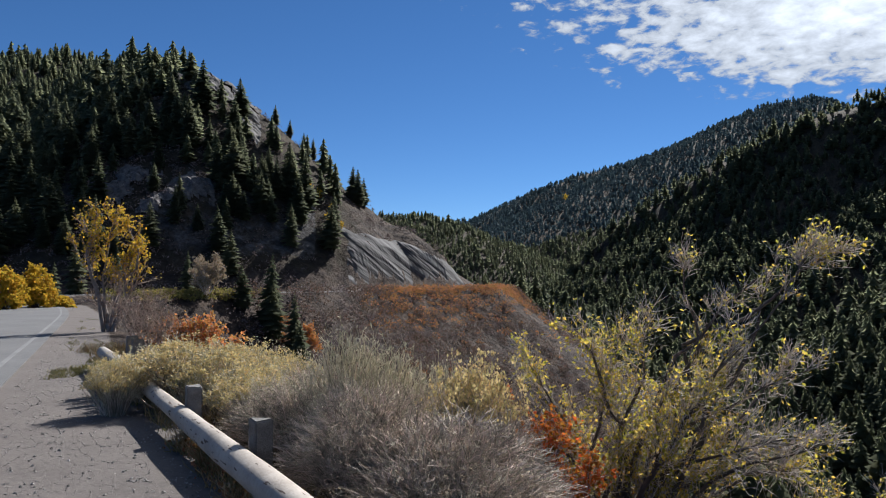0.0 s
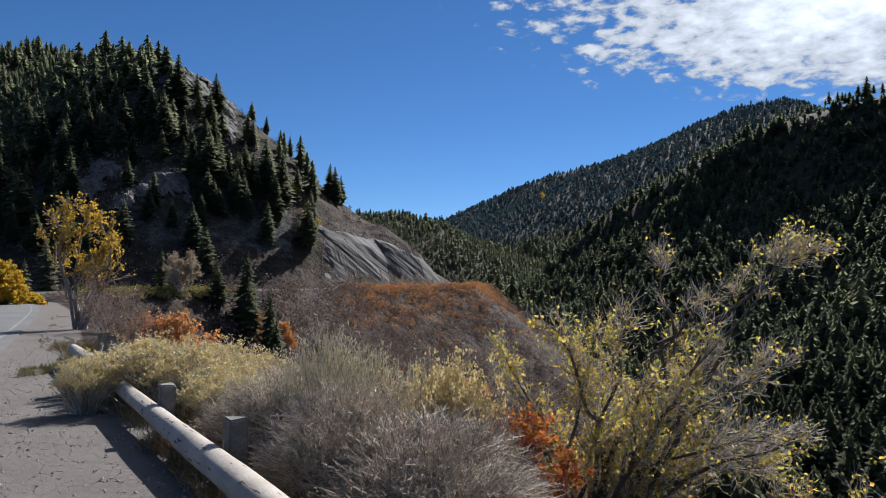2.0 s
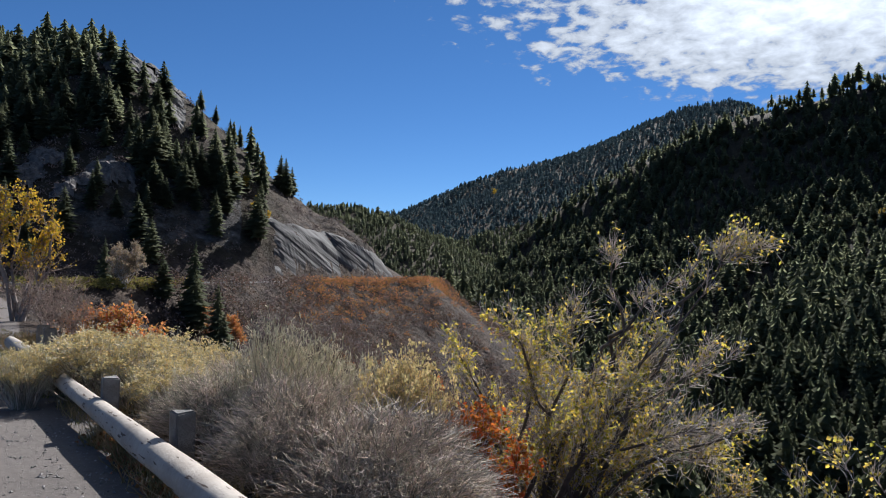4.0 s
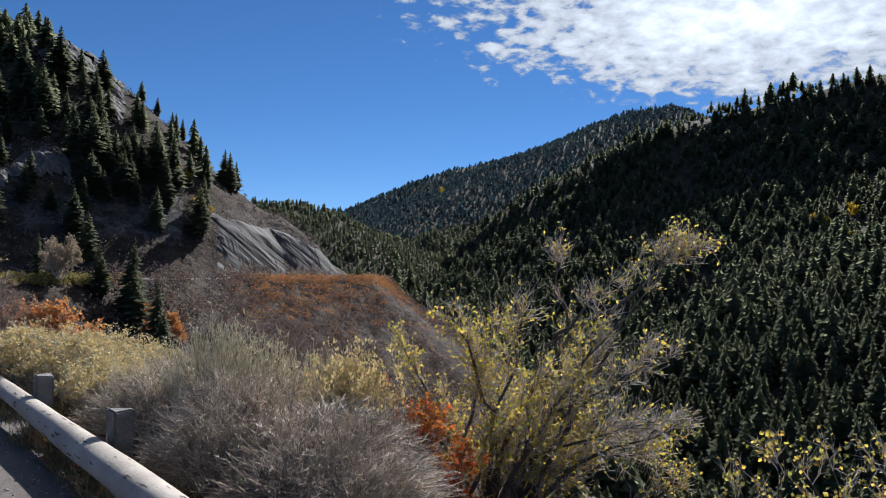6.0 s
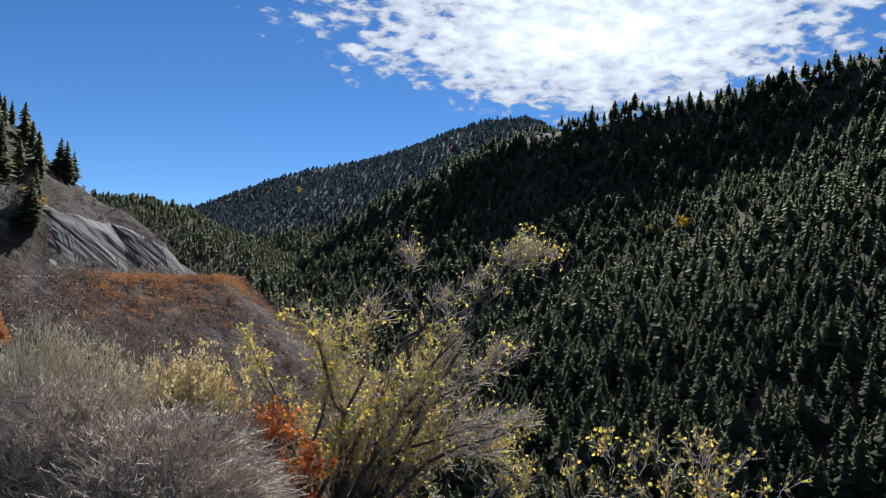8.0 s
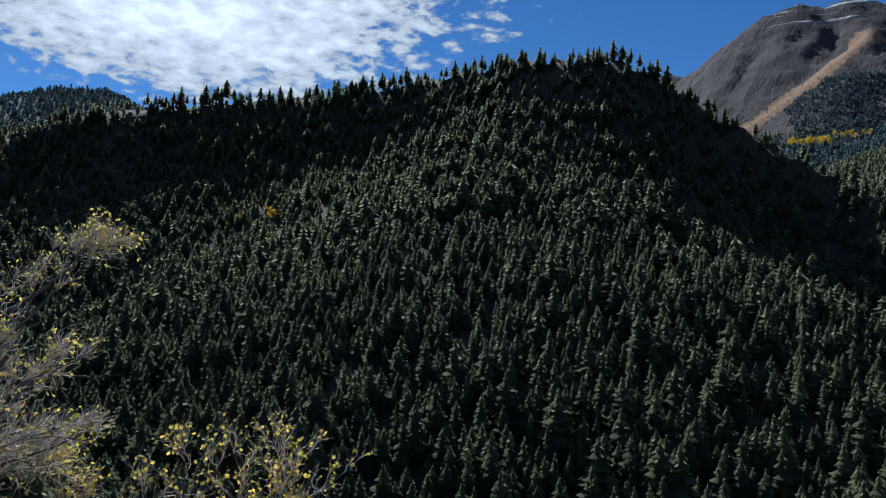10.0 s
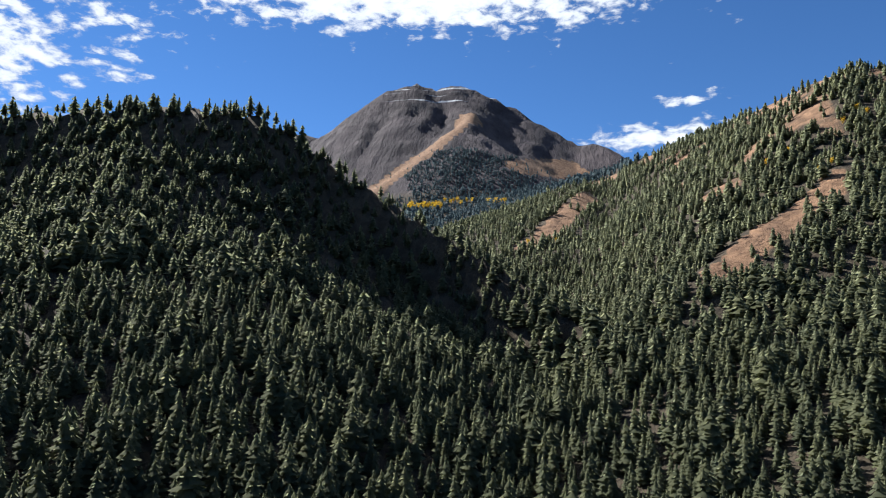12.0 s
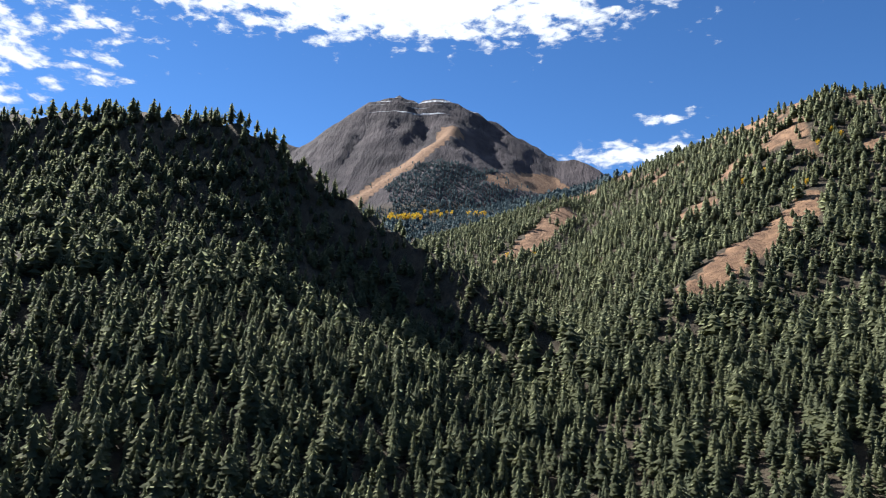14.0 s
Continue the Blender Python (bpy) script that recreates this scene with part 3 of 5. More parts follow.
# lone conifers on the prow of the near mountain and in the gully below the bench
for turn_, far_, tall_ in ((-13.0, 284, 8), (-11.9, 284, 7.5), (-10.8, 282, 7.5), (-10.1, 281, 8.5), (-9.1, 281, 9.5), (-7.0, 272, 13), (-6.6, 268, 14), (-6.2, 274, 11),
                           (-13.3, 150, 15), (-12.9, 146, 12), (-11.4, 142, 13), (-11.0, 138, 10), (-12.4, 105, 11), (-13.6, 102, 10), (-10.6, 104, 10), (-9.6, 108, 9), (-8.1, 112, 10), (-7.6, 108, 9), (-14.6, 112, 11), (-15.2, 150, 9), (-21.5, 75, 6), (-28.0, 92, 6.5), (-19.2, 160, 9), (-24.0, 150, 9), (-26.5, 140, 10)):
    tx_, ty_ = far_ * math.sin(radians(turn_)), far_ * math.cos(radians(turn_))
    NEAR_TREES.append((tx_, ty_, float(height(np.array([tx_]), np.array([ty_]))[0]), tall_))


def conifer_crown(seed):
    """Crown one metre tall: whorls of drooping boughs with side sprays, round a dark core."""
    rng = np.random.default_rng(seed)
    verts, tris = [(0.07 * math.cos(k * 1.0472), 0.07 * math.sin(k * 1.0472), 0.09) for k in range(6)] + [(0, 0, 0.94)], [(k, (k + 1) % 6, 6) for k in range(6)]
    tiers = 19
    for k in range(tiers):
        u = (k + 0.5) / tiers
        boughs = 8 if u < 0.6 else 6
        start = rng.uniform(0, 6.28)
        for j in range(boughs):
            a = start + 6.283 * j / boughs + rng.uniform(-0.3, 0.3)
            z = 0.07 + 0.92 * u + rng.uniform(-0.036, 0.030) * (1 - 0.6 * u)
            reach = 0.225 * (1 - u ** 1.6) ** 0.95 * (0.6 + 0.4 * min(1.0, u * 5)) * rng.uniform(0.62, 1.2) + 0.012
            sag = reach * rng.uniform(0.05, 0.45)
            c, s = math.cos(a), math.sin(a)
            for off, long, half in ((0.0, 1.0, 0.20), (0.42, 0.74, 0.17), (-0.42, 0.74, 0.17)):
                ca, sa = math.cos(a + off), math.sin(a + off)
                b, far, w = len(verts), reach * long, reach * half
                root = reach * (0.0 if off == 0 else 0.25)
                verts += [(root * c, root * s, z + 0.040 * (1 - u) + 0.012 - sag * root / reach), (far * 0.65 * ca - w * sa, far * 0.65 * sa + w * ca, z - sag * 0.55 - 0.012),
                          (far * ca, far * sa, z - sag * long * 0.8), (far * 0.65 * ca + w * sa, far * 0.65 * sa - w * ca, z - sag * 0.55 - 0.012)]
                tris += [(b, b + 1, b + 2), (b, b + 2, b + 3)]
    b = len(verts)
    verts += [(0.01, 0, 0.93), (-0.006, 0.009, 0.93), (-0.006, -0.009, 0.93), (0, 0, 1.03)]
    tris += [(b, b + 1, b + 3), (b + 1, b + 2, b + 3), (b + 2, b, b + 3)]
    return np.array(verts), np.array(tris)


def tube(path, radii, sides=6):
    """Corners and quads of a tapered tube along a path."""
    path = [Vector(p) for p in path]
    verts, quads = [], []
    for k, p in enumerate(path):
        way = (path[min(k + 1, len(path) - 1)] - path[max(k - 1, 0)]).normalized()
        side = way.cross(Vector((0.31, 0.17, 0.93)))
        side = side.normalized() if side.length > 1e-4 else Vector((1, 0, 0))
        up = way.cross(side)
        for j in range(sides):
            a = 6.28319 * j / sides
            verts.append(p + (side * math.cos(a) + up * math.sin(a)) * radii[k])
        if k:
            for j in range(sides):
                a, b = (k - 1) * sides + j, (k - 1) * sides + (j + 1) % sides
                quads.append((a, b, b + sides, a + sides))
    return [tuple(v) for v in verts], quads


def make_near_conifers():
    protos = []
    for k in range(5):
        base = new("conifer")
        v, t = conifer_crown(300 + k)
        add_mesh("crown", v, t, M_NEEDLE_ONE, base, smooth_shade=True)
        v, q = tube([(0, 0, -0.05), (0, 0, 0.5), (0, 0, 0.97)], [0.016, 0.010, 0.002], 6)
        add_mesh("trunk", v, q, M_TRUNK, base)
        tagged(base, "tall dark green conifer on the canyon slope", "conifer tree", group="conifers on the near slopes")
        protos.append(base)
    rng = random.Random(5)
    used = set()
    for x, y, z, tall in NEAR_TREES:
        bushy = 1.15 if math.hypot(x, y) < 640 and x < 0.1 * y else 1.0
        k = rng.randrange(5)
        m = pose(x, y, z - 0.4, rng.uniform(-2, 2), rng.uniform(-2, 2), rng.uniform(0, 360))
        w = tall * rng.uniform(0.85, 1.2) * bushy
        if k not in used:
            used.add(k)
            protos[k].matrix_basis = m @ Matrix.Diagonal((w, w, tall, 1))
        else:
            ob = copy_thing(protos[k], m)
            ob.scale = (w, w, tall)


make_near_conifers()


# ---------------------------------------------------------------- road
def ribbon(name, line, offset_a, offset_b, lift, mat, step=2.0, length=1e9):
    """A strip along a polyline between two offsets to its right."""
    pts = []
    for p, q in zip(line[:-1], line[1:]):
        n = max(1, int(math.dist(p[:2], q[:2]) / step))
        pts += [(p[0] + (q[0] - p[0]) * k / n, p[1] + (q[1] - p[1]) * k / n) for k in range(n)]
    pts = np.array(pts + [line[-1][:2]])
    for _ in range(14):
        pts[1:-1] = 0.25 * pts[:-2] + 0.5 * pts[1:-1] + 0.25 * pts[2:]
    way = np.gradient(pts, axis=0)
    way /= np.linalg.norm(way, axis=1)[:, None]
    right = np.stack([way[:, 1], -way[:, 0]], -1)
    rows = [pts + right * o for o in np.linspace(offset_a, offset_b, 5)]
    xy = np.stack(rows, 1)
    z = height(xy[..., 0], xy[..., 1]) * 0 + lift
    v = np.concatenate([np.stack([xy[..., 0], xy[..., 1], z], -1).reshape(-1, 3), np.stack([xy[..., 0], xy[..., 1], z - 0.12], -1).reshape(-1, 3)])
    n, half = len(pts), len(pts) * 5
    quads = []
    for k in range(n - 1):
        for j in range(4):
            a = k * 5 + j
            quads.append((a, a + 1, a + 6, a + 5))
        for j in (0, 4):
            a = k * 5 + j
            quads.append((a, a + 5, a + 5 + half, a + half))
    ob = add_mesh(name, v, np.array(quads), mat)
    return ob


road = ribbon("road", ROAD, -3.3, 3.3, 0.02, M_ASPHALT)
tagged(road, "grey two-lane asphalt road along the hillside", "road", kind="structure")
line_ob = ribbon("road_edge_line", ROAD, 2.86, 2.96, 0.026, M_PAINT)
tagged(line_ob, "white painted edge line on the asphalt", "road marking", kind="structure")
# ---------------------------------------------------------------- helpers for plants
def part(name, verts, faces, mat, parent, label="", smooth_shade=False):
    ob = add_mesh(name, verts, faces, mat, parent, smooth_shade)
    if label:
        ob["label"] = label
    return ob


def ground_at(x, y):
    return float(height(np.array([x]), np.array([y]))[0])


def tubes(paths, radii, sides=3):
    """Many thin tubes at once. paths: (n, k, 3); radii: (n, k). Corners and quads."""
    n, k, _ = paths.shape
    way = np.gradient(paths, axis=1)
    way /= np.linalg.norm(way, axis=2, keepdims=True) + 1e-9
    side = np.cross(way, np.array([0.37, 0.21, 0.9]))
    side /= np.linalg.norm(side, axis=2, keepdims=True) + 1e-9
    up = np.cross(way, side)
    turn = 2 * np.pi * np.arange(sides) / sides
    ring = (side[:, :, None] * np.cos(turn)[:, None] + up[:, :, None] * np.sin(turn)[:, None]) * radii[:, :, None, None]
    v = (paths[:, :, None] + ring).reshape(-1, 3)
    idx = np.arange(n * k * sides).reshape(n, k, sides)
    a, b = idx[:, :-1], idx[:, 1:]
    q = np.stack([a, np.roll(a, -1, 2), np.roll(b, -1, 2), b], -1).reshape(-1, 4)
    return v, q


def leaves(places, size, rng, shape=0.45, droop=0.3):
    """Folded leaf blades at the places, turned at random: four triangles each."""
    n = len(places)
    way = rng.normal(size=(n, 3))
    way[:, 2] -= droop
    way /= np.linalg.norm(way, axis=1)[:, None]
    side = np.cross(way, rng.normal(size=(n, 3)))
    side /= np.linalg.norm(side, axis=1)[:, None]
    up = np.cross(way, side)
    size = size * rng.uniform(0.6, 1.25, n)[:, None]
    tip, left, right = places + way * size, places + (way * 0.5 + side * shape) * size, places + (way * 0.5 - side * shape) * size
    fold = places + (way * 0.45 - up * 0.14) * size
    v = np.stack([places, left, tip, right, fold], 1).reshape(-1, 3)
    t = np.array([(0, 4, 1), (1, 4, 2), (2, 4, 3), (3, 4, 0)])
    return v, (t[None] + (np.arange(n) * 5)[:, None, None]).reshape(-1, 3)


def bend(start, end, rng, k, wobble, sag=0.0):
    """Paths of k points from start to end, bowed; start and end: (n, 3)."""
    n = len(start)
    u = np.linspace(0, 1, k)[None, :, None]
    span = np.linalg.norm(end - start, axis=1)[:, None, None]
    bow = rng.normal(size=(n, 1, 3)) * wobble * span * np.sin(np.pi * u)
    kink = rng.normal(size=(n, k, 3)) * wobble * 0.35 * span * np.sin(np.pi * u)
    path = start[:, None] * (1 - u) + end[:, None] * u + bow + kink
    path[:, :, 2] += (sag * span * np.sin(np.pi * u))[:, :, 0]
    return path


def along(paths, rng, count, lo, hi):
    """count places on each path between the fractions lo and hi, with the way of the path there."""
    n, k, _ = paths.shape
    who = np.repeat(np.arange(n), count)
    u = rng.uniform(lo, hi, len(who)) * (k - 1)
    i = np.minimum(u.astype(int), k - 2)
    f = (u - i)[:, None]
    p = paths[who, i] * (1 - f) + paths[who, i + 1] * f
    w = paths[who, i + 1] - paths[who, i]
    return p, w / (np.linalg.norm(w, axis=1)[:, None] + 1e-9), u / (k - 1)


def outward(way, rng, spread, lift):
    d = way + rng.normal(size=way.shape) * spread
    d[:, 2] += lift
    return d / np.linalg.norm(d, axis=1)[:, None]


# ---------------------------------------------------------------- foliage and twig materials
M_STEM_GREY = material("grey_brush_stems", (0.56, 0.48, 0.385), (0.23, 0.185, 0.145), scale=5.0, bump=0, island=0.55)
M_STEM_DARK = material("dead_twigs_shade_brown", (0.15, 0.108, 0.088), (0.07, 0.050, 0.044), scale=5.0, bump=0, island=0.4)
M_STEM_GREEN = material("sage_green_twigs", (0.68, 0.62, 0.45), (0.44, 0.41, 0.285), scale=5.0, bump=0, through_light=0.18, island=0.4)
M_SEED = material("cream_seed_heads", (0.66, 0.55, 0.28), (0.52, 0.40, 0.17), scale=9.0, bump=0, through_light=0.35, island=0.3)
M_BARK = material("dark_willow_bark", (0.140, 0.115, 0.098), (0.063, 0.052, 0.045), scale=9.0, bump=0.6, bump_scale=50)
M_TWIG = material("grey_willow_twigs", (0.72, 0.64, 0.57), (0.43, 0.37, 0.325), scale=8.0, bump=0, island=0.3)
M_LEAF_YELLOW = material("yellow_green_leaves", (0.62, 0.49, 0.068), (0.30, 0.275, 0.055), scale=3.0, bump=0, through_light=0.6, clear=1.1, island=0.5, rough=0.5)
M_LEAF_GOLD = material("golden_leaves", (0.644, 0.476, 0.049), (0.518, 0.336, 0.032), scale=2.0, bump=0, through_light=0.45, island=0.35)
M_LEAF_ORANGE = material("orange_red_leaves", (0.546, 0.196, 0.032), (0.364, 0.105, 0.021), scale=2.0, bump=0, through_light=0.45, island=0.4)
M_LEAF_MAPLE = material("pale_orange_leaves", (0.616, 0.322, 0.098), (0.462, 0.203, 0.063), scale=2.0, bump=0, through_light=0.45, island=0.4)
M_LEAF_LITTER = material("dead_leaves", (0.392, 0.203, 0.077), (0.210, 0.112, 0.056), scale=6.0, bump=0, through_light=0.2, island=0.45)
M_LEAF_TAN = material("faded_tan_leaves", (0.434, 0.350, 0.224), (0.294, 0.224, 0.140), scale=1.0, bump=0, through_light=0.35, island=0.4)
M_LEAF_RUST = material("rust_brown_leaves", (0.189, 0.126, 0.087), (0.091, 0.063, 0.049), scale=1.0, bump=0, through_light=0.3, island=0.45)
M_LEAF_ORANGE_FAR = material("orange_oak_leaves", (0.462, 0.238, 0.084), (0.294, 0.147, 0.063), scale=0.4, bump=0, through_light=0.4, island=0.45)
M_LEAF_GOLD_FAR = material("golden_aspen_leaves", (0.602, 0.420, 0.035), (0.434, 0.280, 0.021), scale=1.0, bump=0, through_light=0.45, island=0.3)
M_BOUGH = material("grey_brown_boughs", (0.280, 0.238, 0.210), (0.140, 0.115, 0.098), scale=8.0, bump=0, island=0.25)
M_TWIG_PINK = material("pale_bare_twigs", (0.448, 0.357, 0.280), (0.280, 0.210, 0.168), scale=4.0, bump=0, island=0.35)
M_GRASS_DRY = material("dry_grass_blades", (0.406, 0.315, 0.161), (0.238, 0.182, 0.084), scale=3.0, bump=0, through_light=0.35, island=0.4)
M_GRASS_WEED = material("yellow_green_weeds", (0.36, 0.33, 0.13), (0.22, 0.20, 0.08), scale=3.0, bump=0, through_light=0.3, island=0.4)
M_GRASS_GREEN = material("yellowing_grass_blades", (0.210, 0.217, 0.056), (0.119, 0.133, 0.035), scale=3.0, bump=0, through_light=0.35, island=0.4)


def log_material():
    m = material("pale_peeled_log", (0.448, 0.399, 0.343), (0.308, 0.266, 0.224), scale=2.5, bump=0.35, bump_scale=30)
    t = m.node_tree
    bsdf = t.nodes["Principled BSDF"]
    old = bsdf.inputs["Base Color"].links[0].from_socket
    coord = t.nodes.new("ShaderNodeTexCoord")
    squeeze = t.nodes.new("ShaderNodeMapping")
    squeeze.inputs["Scale"].default_value = (34.0, 34.0, 5.5)
    link(t, coord.outputs["Object"], squeeze.inputs["Vector"])
    n = node(t, "ShaderNodeTexNoise", Scale=1.0, Detail=3.0, Roughness=0.5)
    link(t, squeeze.outputs[0], n.inputs["Vector"])
    r = t.nodes.new("ShaderNodeMapRange")
    r.inputs["From Min"].default_value, r.inputs["From Max"].default_value = 0.63, 0.655
    link(t, n.outputs[0], r.inputs[0])
    x = t.nodes.new("ShaderNodeMix")
    x.data_type = "RGBA"
    link(t, r.outputs[0], x.inputs[0])
    link(t, old, x.inputs[6])
    x.inputs[7].default_value = (0.10, 0.07, 0.055, 1)
    link(t, x.outputs[2], bsdf.inputs["Base Color"])
    return m


M_LOG = log_material()


# ---------------------------------------------------------------- log rail
def log_rail(start, end, radius, seed, taper):
    """A long peeled log lying level from start to end (the axis), slightly knotty and tapered."""
    rng = np.random.default_rng(seed)
    start, end = np.array(start, float), np.array(end, float)
    length = np.linalg.norm(end - start)
    rows, sides = 60, 26
    z = np.linspace(0, length, rows)
    a = 2 * np.pi * np.arange(sides) / sides
    zz, aa = np.meshgrid(z, a, indexing="ij")
    r = radius * (1.0 - taper * zz / length) + 0.006 * rough(aa * 1.2 + 5, zz * 1.5, 1.0, 3, seed) + 0.004 * np.sin(3 * aa + zz * 2)
    for _ in range(9):
        kz, ka = rng.uniform(0.3, length - 0.3), rng.uniform(0, 6.28)
        d2 = ((zz - kz) / 0.05) ** 2 + (np.angle(np.exp(1j * (aa - ka))) / 0.35) ** 2
        r += 0.012 * np.exp(-d2)
    v = np.stack([r * np.cos(aa), r * np.sin(aa), zz], -1).reshape(-1, 3)
    idx = np.arange(rows * sides).reshape(rows, sides)
    p, q = idx[:-1], idx[1:]
    faces = np.stack([p, np.roll(p, -1, 1), np.roll(q, -1, 1), q], -1).reshape(-1, 4).tolist()
    thing = new("log_rail")
    way = Vector(end - start).normalized()
    thing.matrix_basis = Matrix.Translation(Vector(start)) @ way.to_track_quat("Z", "X").to_matrix().to_4x4()
    body = part("log", v, np.array(faces), M_LOG, thing, smooth_shade=True)
    for name, zc, flip in (("cut_end", 0.0, True), ("cut_end", length, False)):
        ring = [(radius * 0.975 * math.cos(t), radius * 0.975 * math.sin(t)) for t in a]
        ring = [(x * (1 - taper if zc else 1.0), y * (1 - taper if zc else 1.0)) for x, y in ring]
        vv = [(x, y, zc) for x, y in ring] + [(0, 0, zc + (-0.012 if flip else 0.012))]
        ff = [(k, (k + 1) % sides, sides) for k in range(sides)]
        part(name, vv, np.array([f[::-1] for f in ff] if flip else ff), M_WOOD_GREY, thing, "sawn grey end of the log")
    tagged(thing, "long pale peeled log as guard rail on the shoulder", "guard rail", group="log rails along the road")
    return thing


log_rail((1.62, 0.30, 0.16), (-4.0, 9.86, 0.29), 0.150, 4, 0.46)
log_rail((-4.25, 10.3, 0.32), (-6.5, 14.1, 0.33), 0.115, 8, 0.12)


def wooden_post(x, y, top, seed, tilt=0.0):
    """A squared, weathered post with worn arrises, sunk in the ground."""
    rng = random.Random(seed)
    bm = bmesh.new()
    bmesh.ops.create_cube(bm, size=1.0)
    foot = ground_at(x, y) - 0.25
    for v in bm.verts:
        v.co = Vector((v.co.x * 0.155, v.co.y * 0.155, (v.co.z + 0.5) * (top - foot)))
        if v.co.z > 0.1:
            v.co.z += rng.uniform(-0.012, 0.012)
    bmesh.ops.bevel(bm, geom=bm.edges[:], offset=0.012, segments=2, affect="EDGES")
    me = bpy.data.meshes.new("wooden_post")
    bm.to_mesh(me)
    bm.free()
    me.materials.append(M_WOOD_GREY)
    ob = new("wooden_post", me)
    ob.matrix_basis = pose(x, y, foot, tilt, tilt * 0.6, 32 + rng.uniform(-6, 6))
    tagged(ob, "short squared weathered grey post behind the log rail", "post", group="posts of the log rail")


for px_, py_, top_, tilt_ in ((-1.46, 5.95, 0.53, 0.0), (-2.62, 7.75, 0.55, 1.0), (-4.3, 10.45, 0.84, -1.5), (-4.72, 11.15, 0.84, 1.5)):
    wooden_post(px_, py_, top_, int(py_ * 10), tilt_)


# ---------------------------------------------------------------- brush beside the rail
def arched(foot, end, rng, k, droop, wobble):
    """Stems that rise from the root and then lean over towards their ends: (n, k, 3)."""
    u = np.linspace(0, 1, k)[None, :, None]
    mid = foot * 0.62 + end * 0.38
    mid[:, 2] = foot[:, 2] + (end[:, 2] - foot[:, 2]) * (0.72 + droop)
    span = np.linalg.norm(end - foot, axis=1)[:, None, None]
    path = foot[:, None] * (1 - u) ** 2 + mid[:, None] * 2 * u * (1 - u) + end[:, None] * u ** 2
    path += rng.normal(size=(len(foot), 1, 3)) * wobble * span * np.sin(np.pi * u)
    return path + rng.normal(size=path.shape) * wobble * 0.4 * span * np.sin(np.pi * u)


def rabbitbrush(seed, wide, tall, stems, flowers, green, lean=0.0, fork=9, droop=0.0, low=0.5, heads=0.13):
    """A shrub of many thin stems that arch from the root, brush-like twigs along them, flower heads or narrow leaves at the ends."""
    rng = np.random.default_rng(seed)
    thing = new("rabbitbrush_shrub")
    a = rng.uniform(0, 2 * np.pi, stems)
    out = np.sqrt(rng.uniform(0.0, 1.0, stems))
    foot = np.stack([0.14 * wide * out * np.cos(a), 0.14 * wide * out * np.sin(a), np.full(stems, -0.12)], -1)
    up = tall * (1 - (0.40 + droop) * out ** 2.4) * (1 - (0.34 if not green or flowers else 0.5) * rng.uniform(0, 1, stems) ** 1.4)
    end = np.stack([0.5 * wide * out * np.cos(a) + lean * up, 0.5 * wide * out * np.sin(a), up], -1)
    main = arched(foot, end, rng, 7, droop, 0.05)
    rad = np.linspace(0.0100, 0.0042, 7)[None] * rng.uniform(0.6, 1.4, stems)[:, None]
    v, q = tubes(main, rad, 3)
    part("stem", v, q, M_STEM_GREY, thing)
    p, w, u = along(main, rng, int(fork * 1.25), 0.34, 1.0)
    w = outward(w, rng, 0.30 if green else 0.34, 0.22 if green else 0.06)
    twig = bend(p, p + w * (0.07 + 0.19 * rng.uniform(0, 1, len(p))[:, None]) * tall, rng, 3, 0.13, 0.0)
    v, q = tubes(twig, np.linspace(0.0036, 0.0020, 3)[None] * rng.uniform(0.7, 1.3, (len(twig), 1)), 3)
    part("twig", v, q, M_STEM_GREEN if green else M_STEM_GREY, thing)
    if not green:
        # dead twigs low down, their colour darkened to paint the shrub's inner shade
        p, w, _ = along(main, rng, 4, 0.04, 0.42)
        p = bend(p, p + outward(w, rng, 0.6, -0.05) * tall * rng.uniform(0.08, 0.24, (len(p), 1)), rng, 3, 0.12, 0.0)
        v, q = tubes(p, np.linspace(0.0050, 0.0026, 3)[None] * rng.uniform(0.7, 1.3, (len(p), 1)), 3)
        part("dead_twig", v, q, M_STEM_DARK, thing, "dead brown twigs round the root, darkened as inner shade")
    if flowers:
        head = np.concatenate([main[:, -1], twig[:, -1][rng.uniform(0, 1, len(twig)) < heads]])
        head = head[(head[:, 2] > tall * low) & (rng.uniform(0, 1, len(head)) < flowers)]
        puff = rng.uniform(0.6, 1.3, (len(head), 1))
        tip = np.repeat(head, 17, 0) + rng.normal(size=(len(head) * 17, 3)) * np.repeat(puff, 17, 0) * np.array([0.033, 0.033, 0.026])
        v, t = leaves(tip, 0.031, rng, 0.5, -0.8)
        part("seed_head", v, t, M_SEED, thing, "cream yellow dried flower heads")
    if not green and not flowers:
        tip, w, _ = along(twig[twig[:, -1, 2] > tall * 0.62], rng, 1, 0.4, 1.0)
        v, t = leaves(tip, 0.034, rng, 0.12, -1.4)
        part("leaf", v, t, M_STEM_GREEN, thing, "sparse grey-green narrow leaves")
    if green:
        tip, w, _ = along(twig, rng, 2, 0.3, 1.0)
        v, t = leaves(tip, 0.050, rng, 0.15, -1.6)
        part("leaf", v, t, M_STEM_GREEN, thing)
    return thing


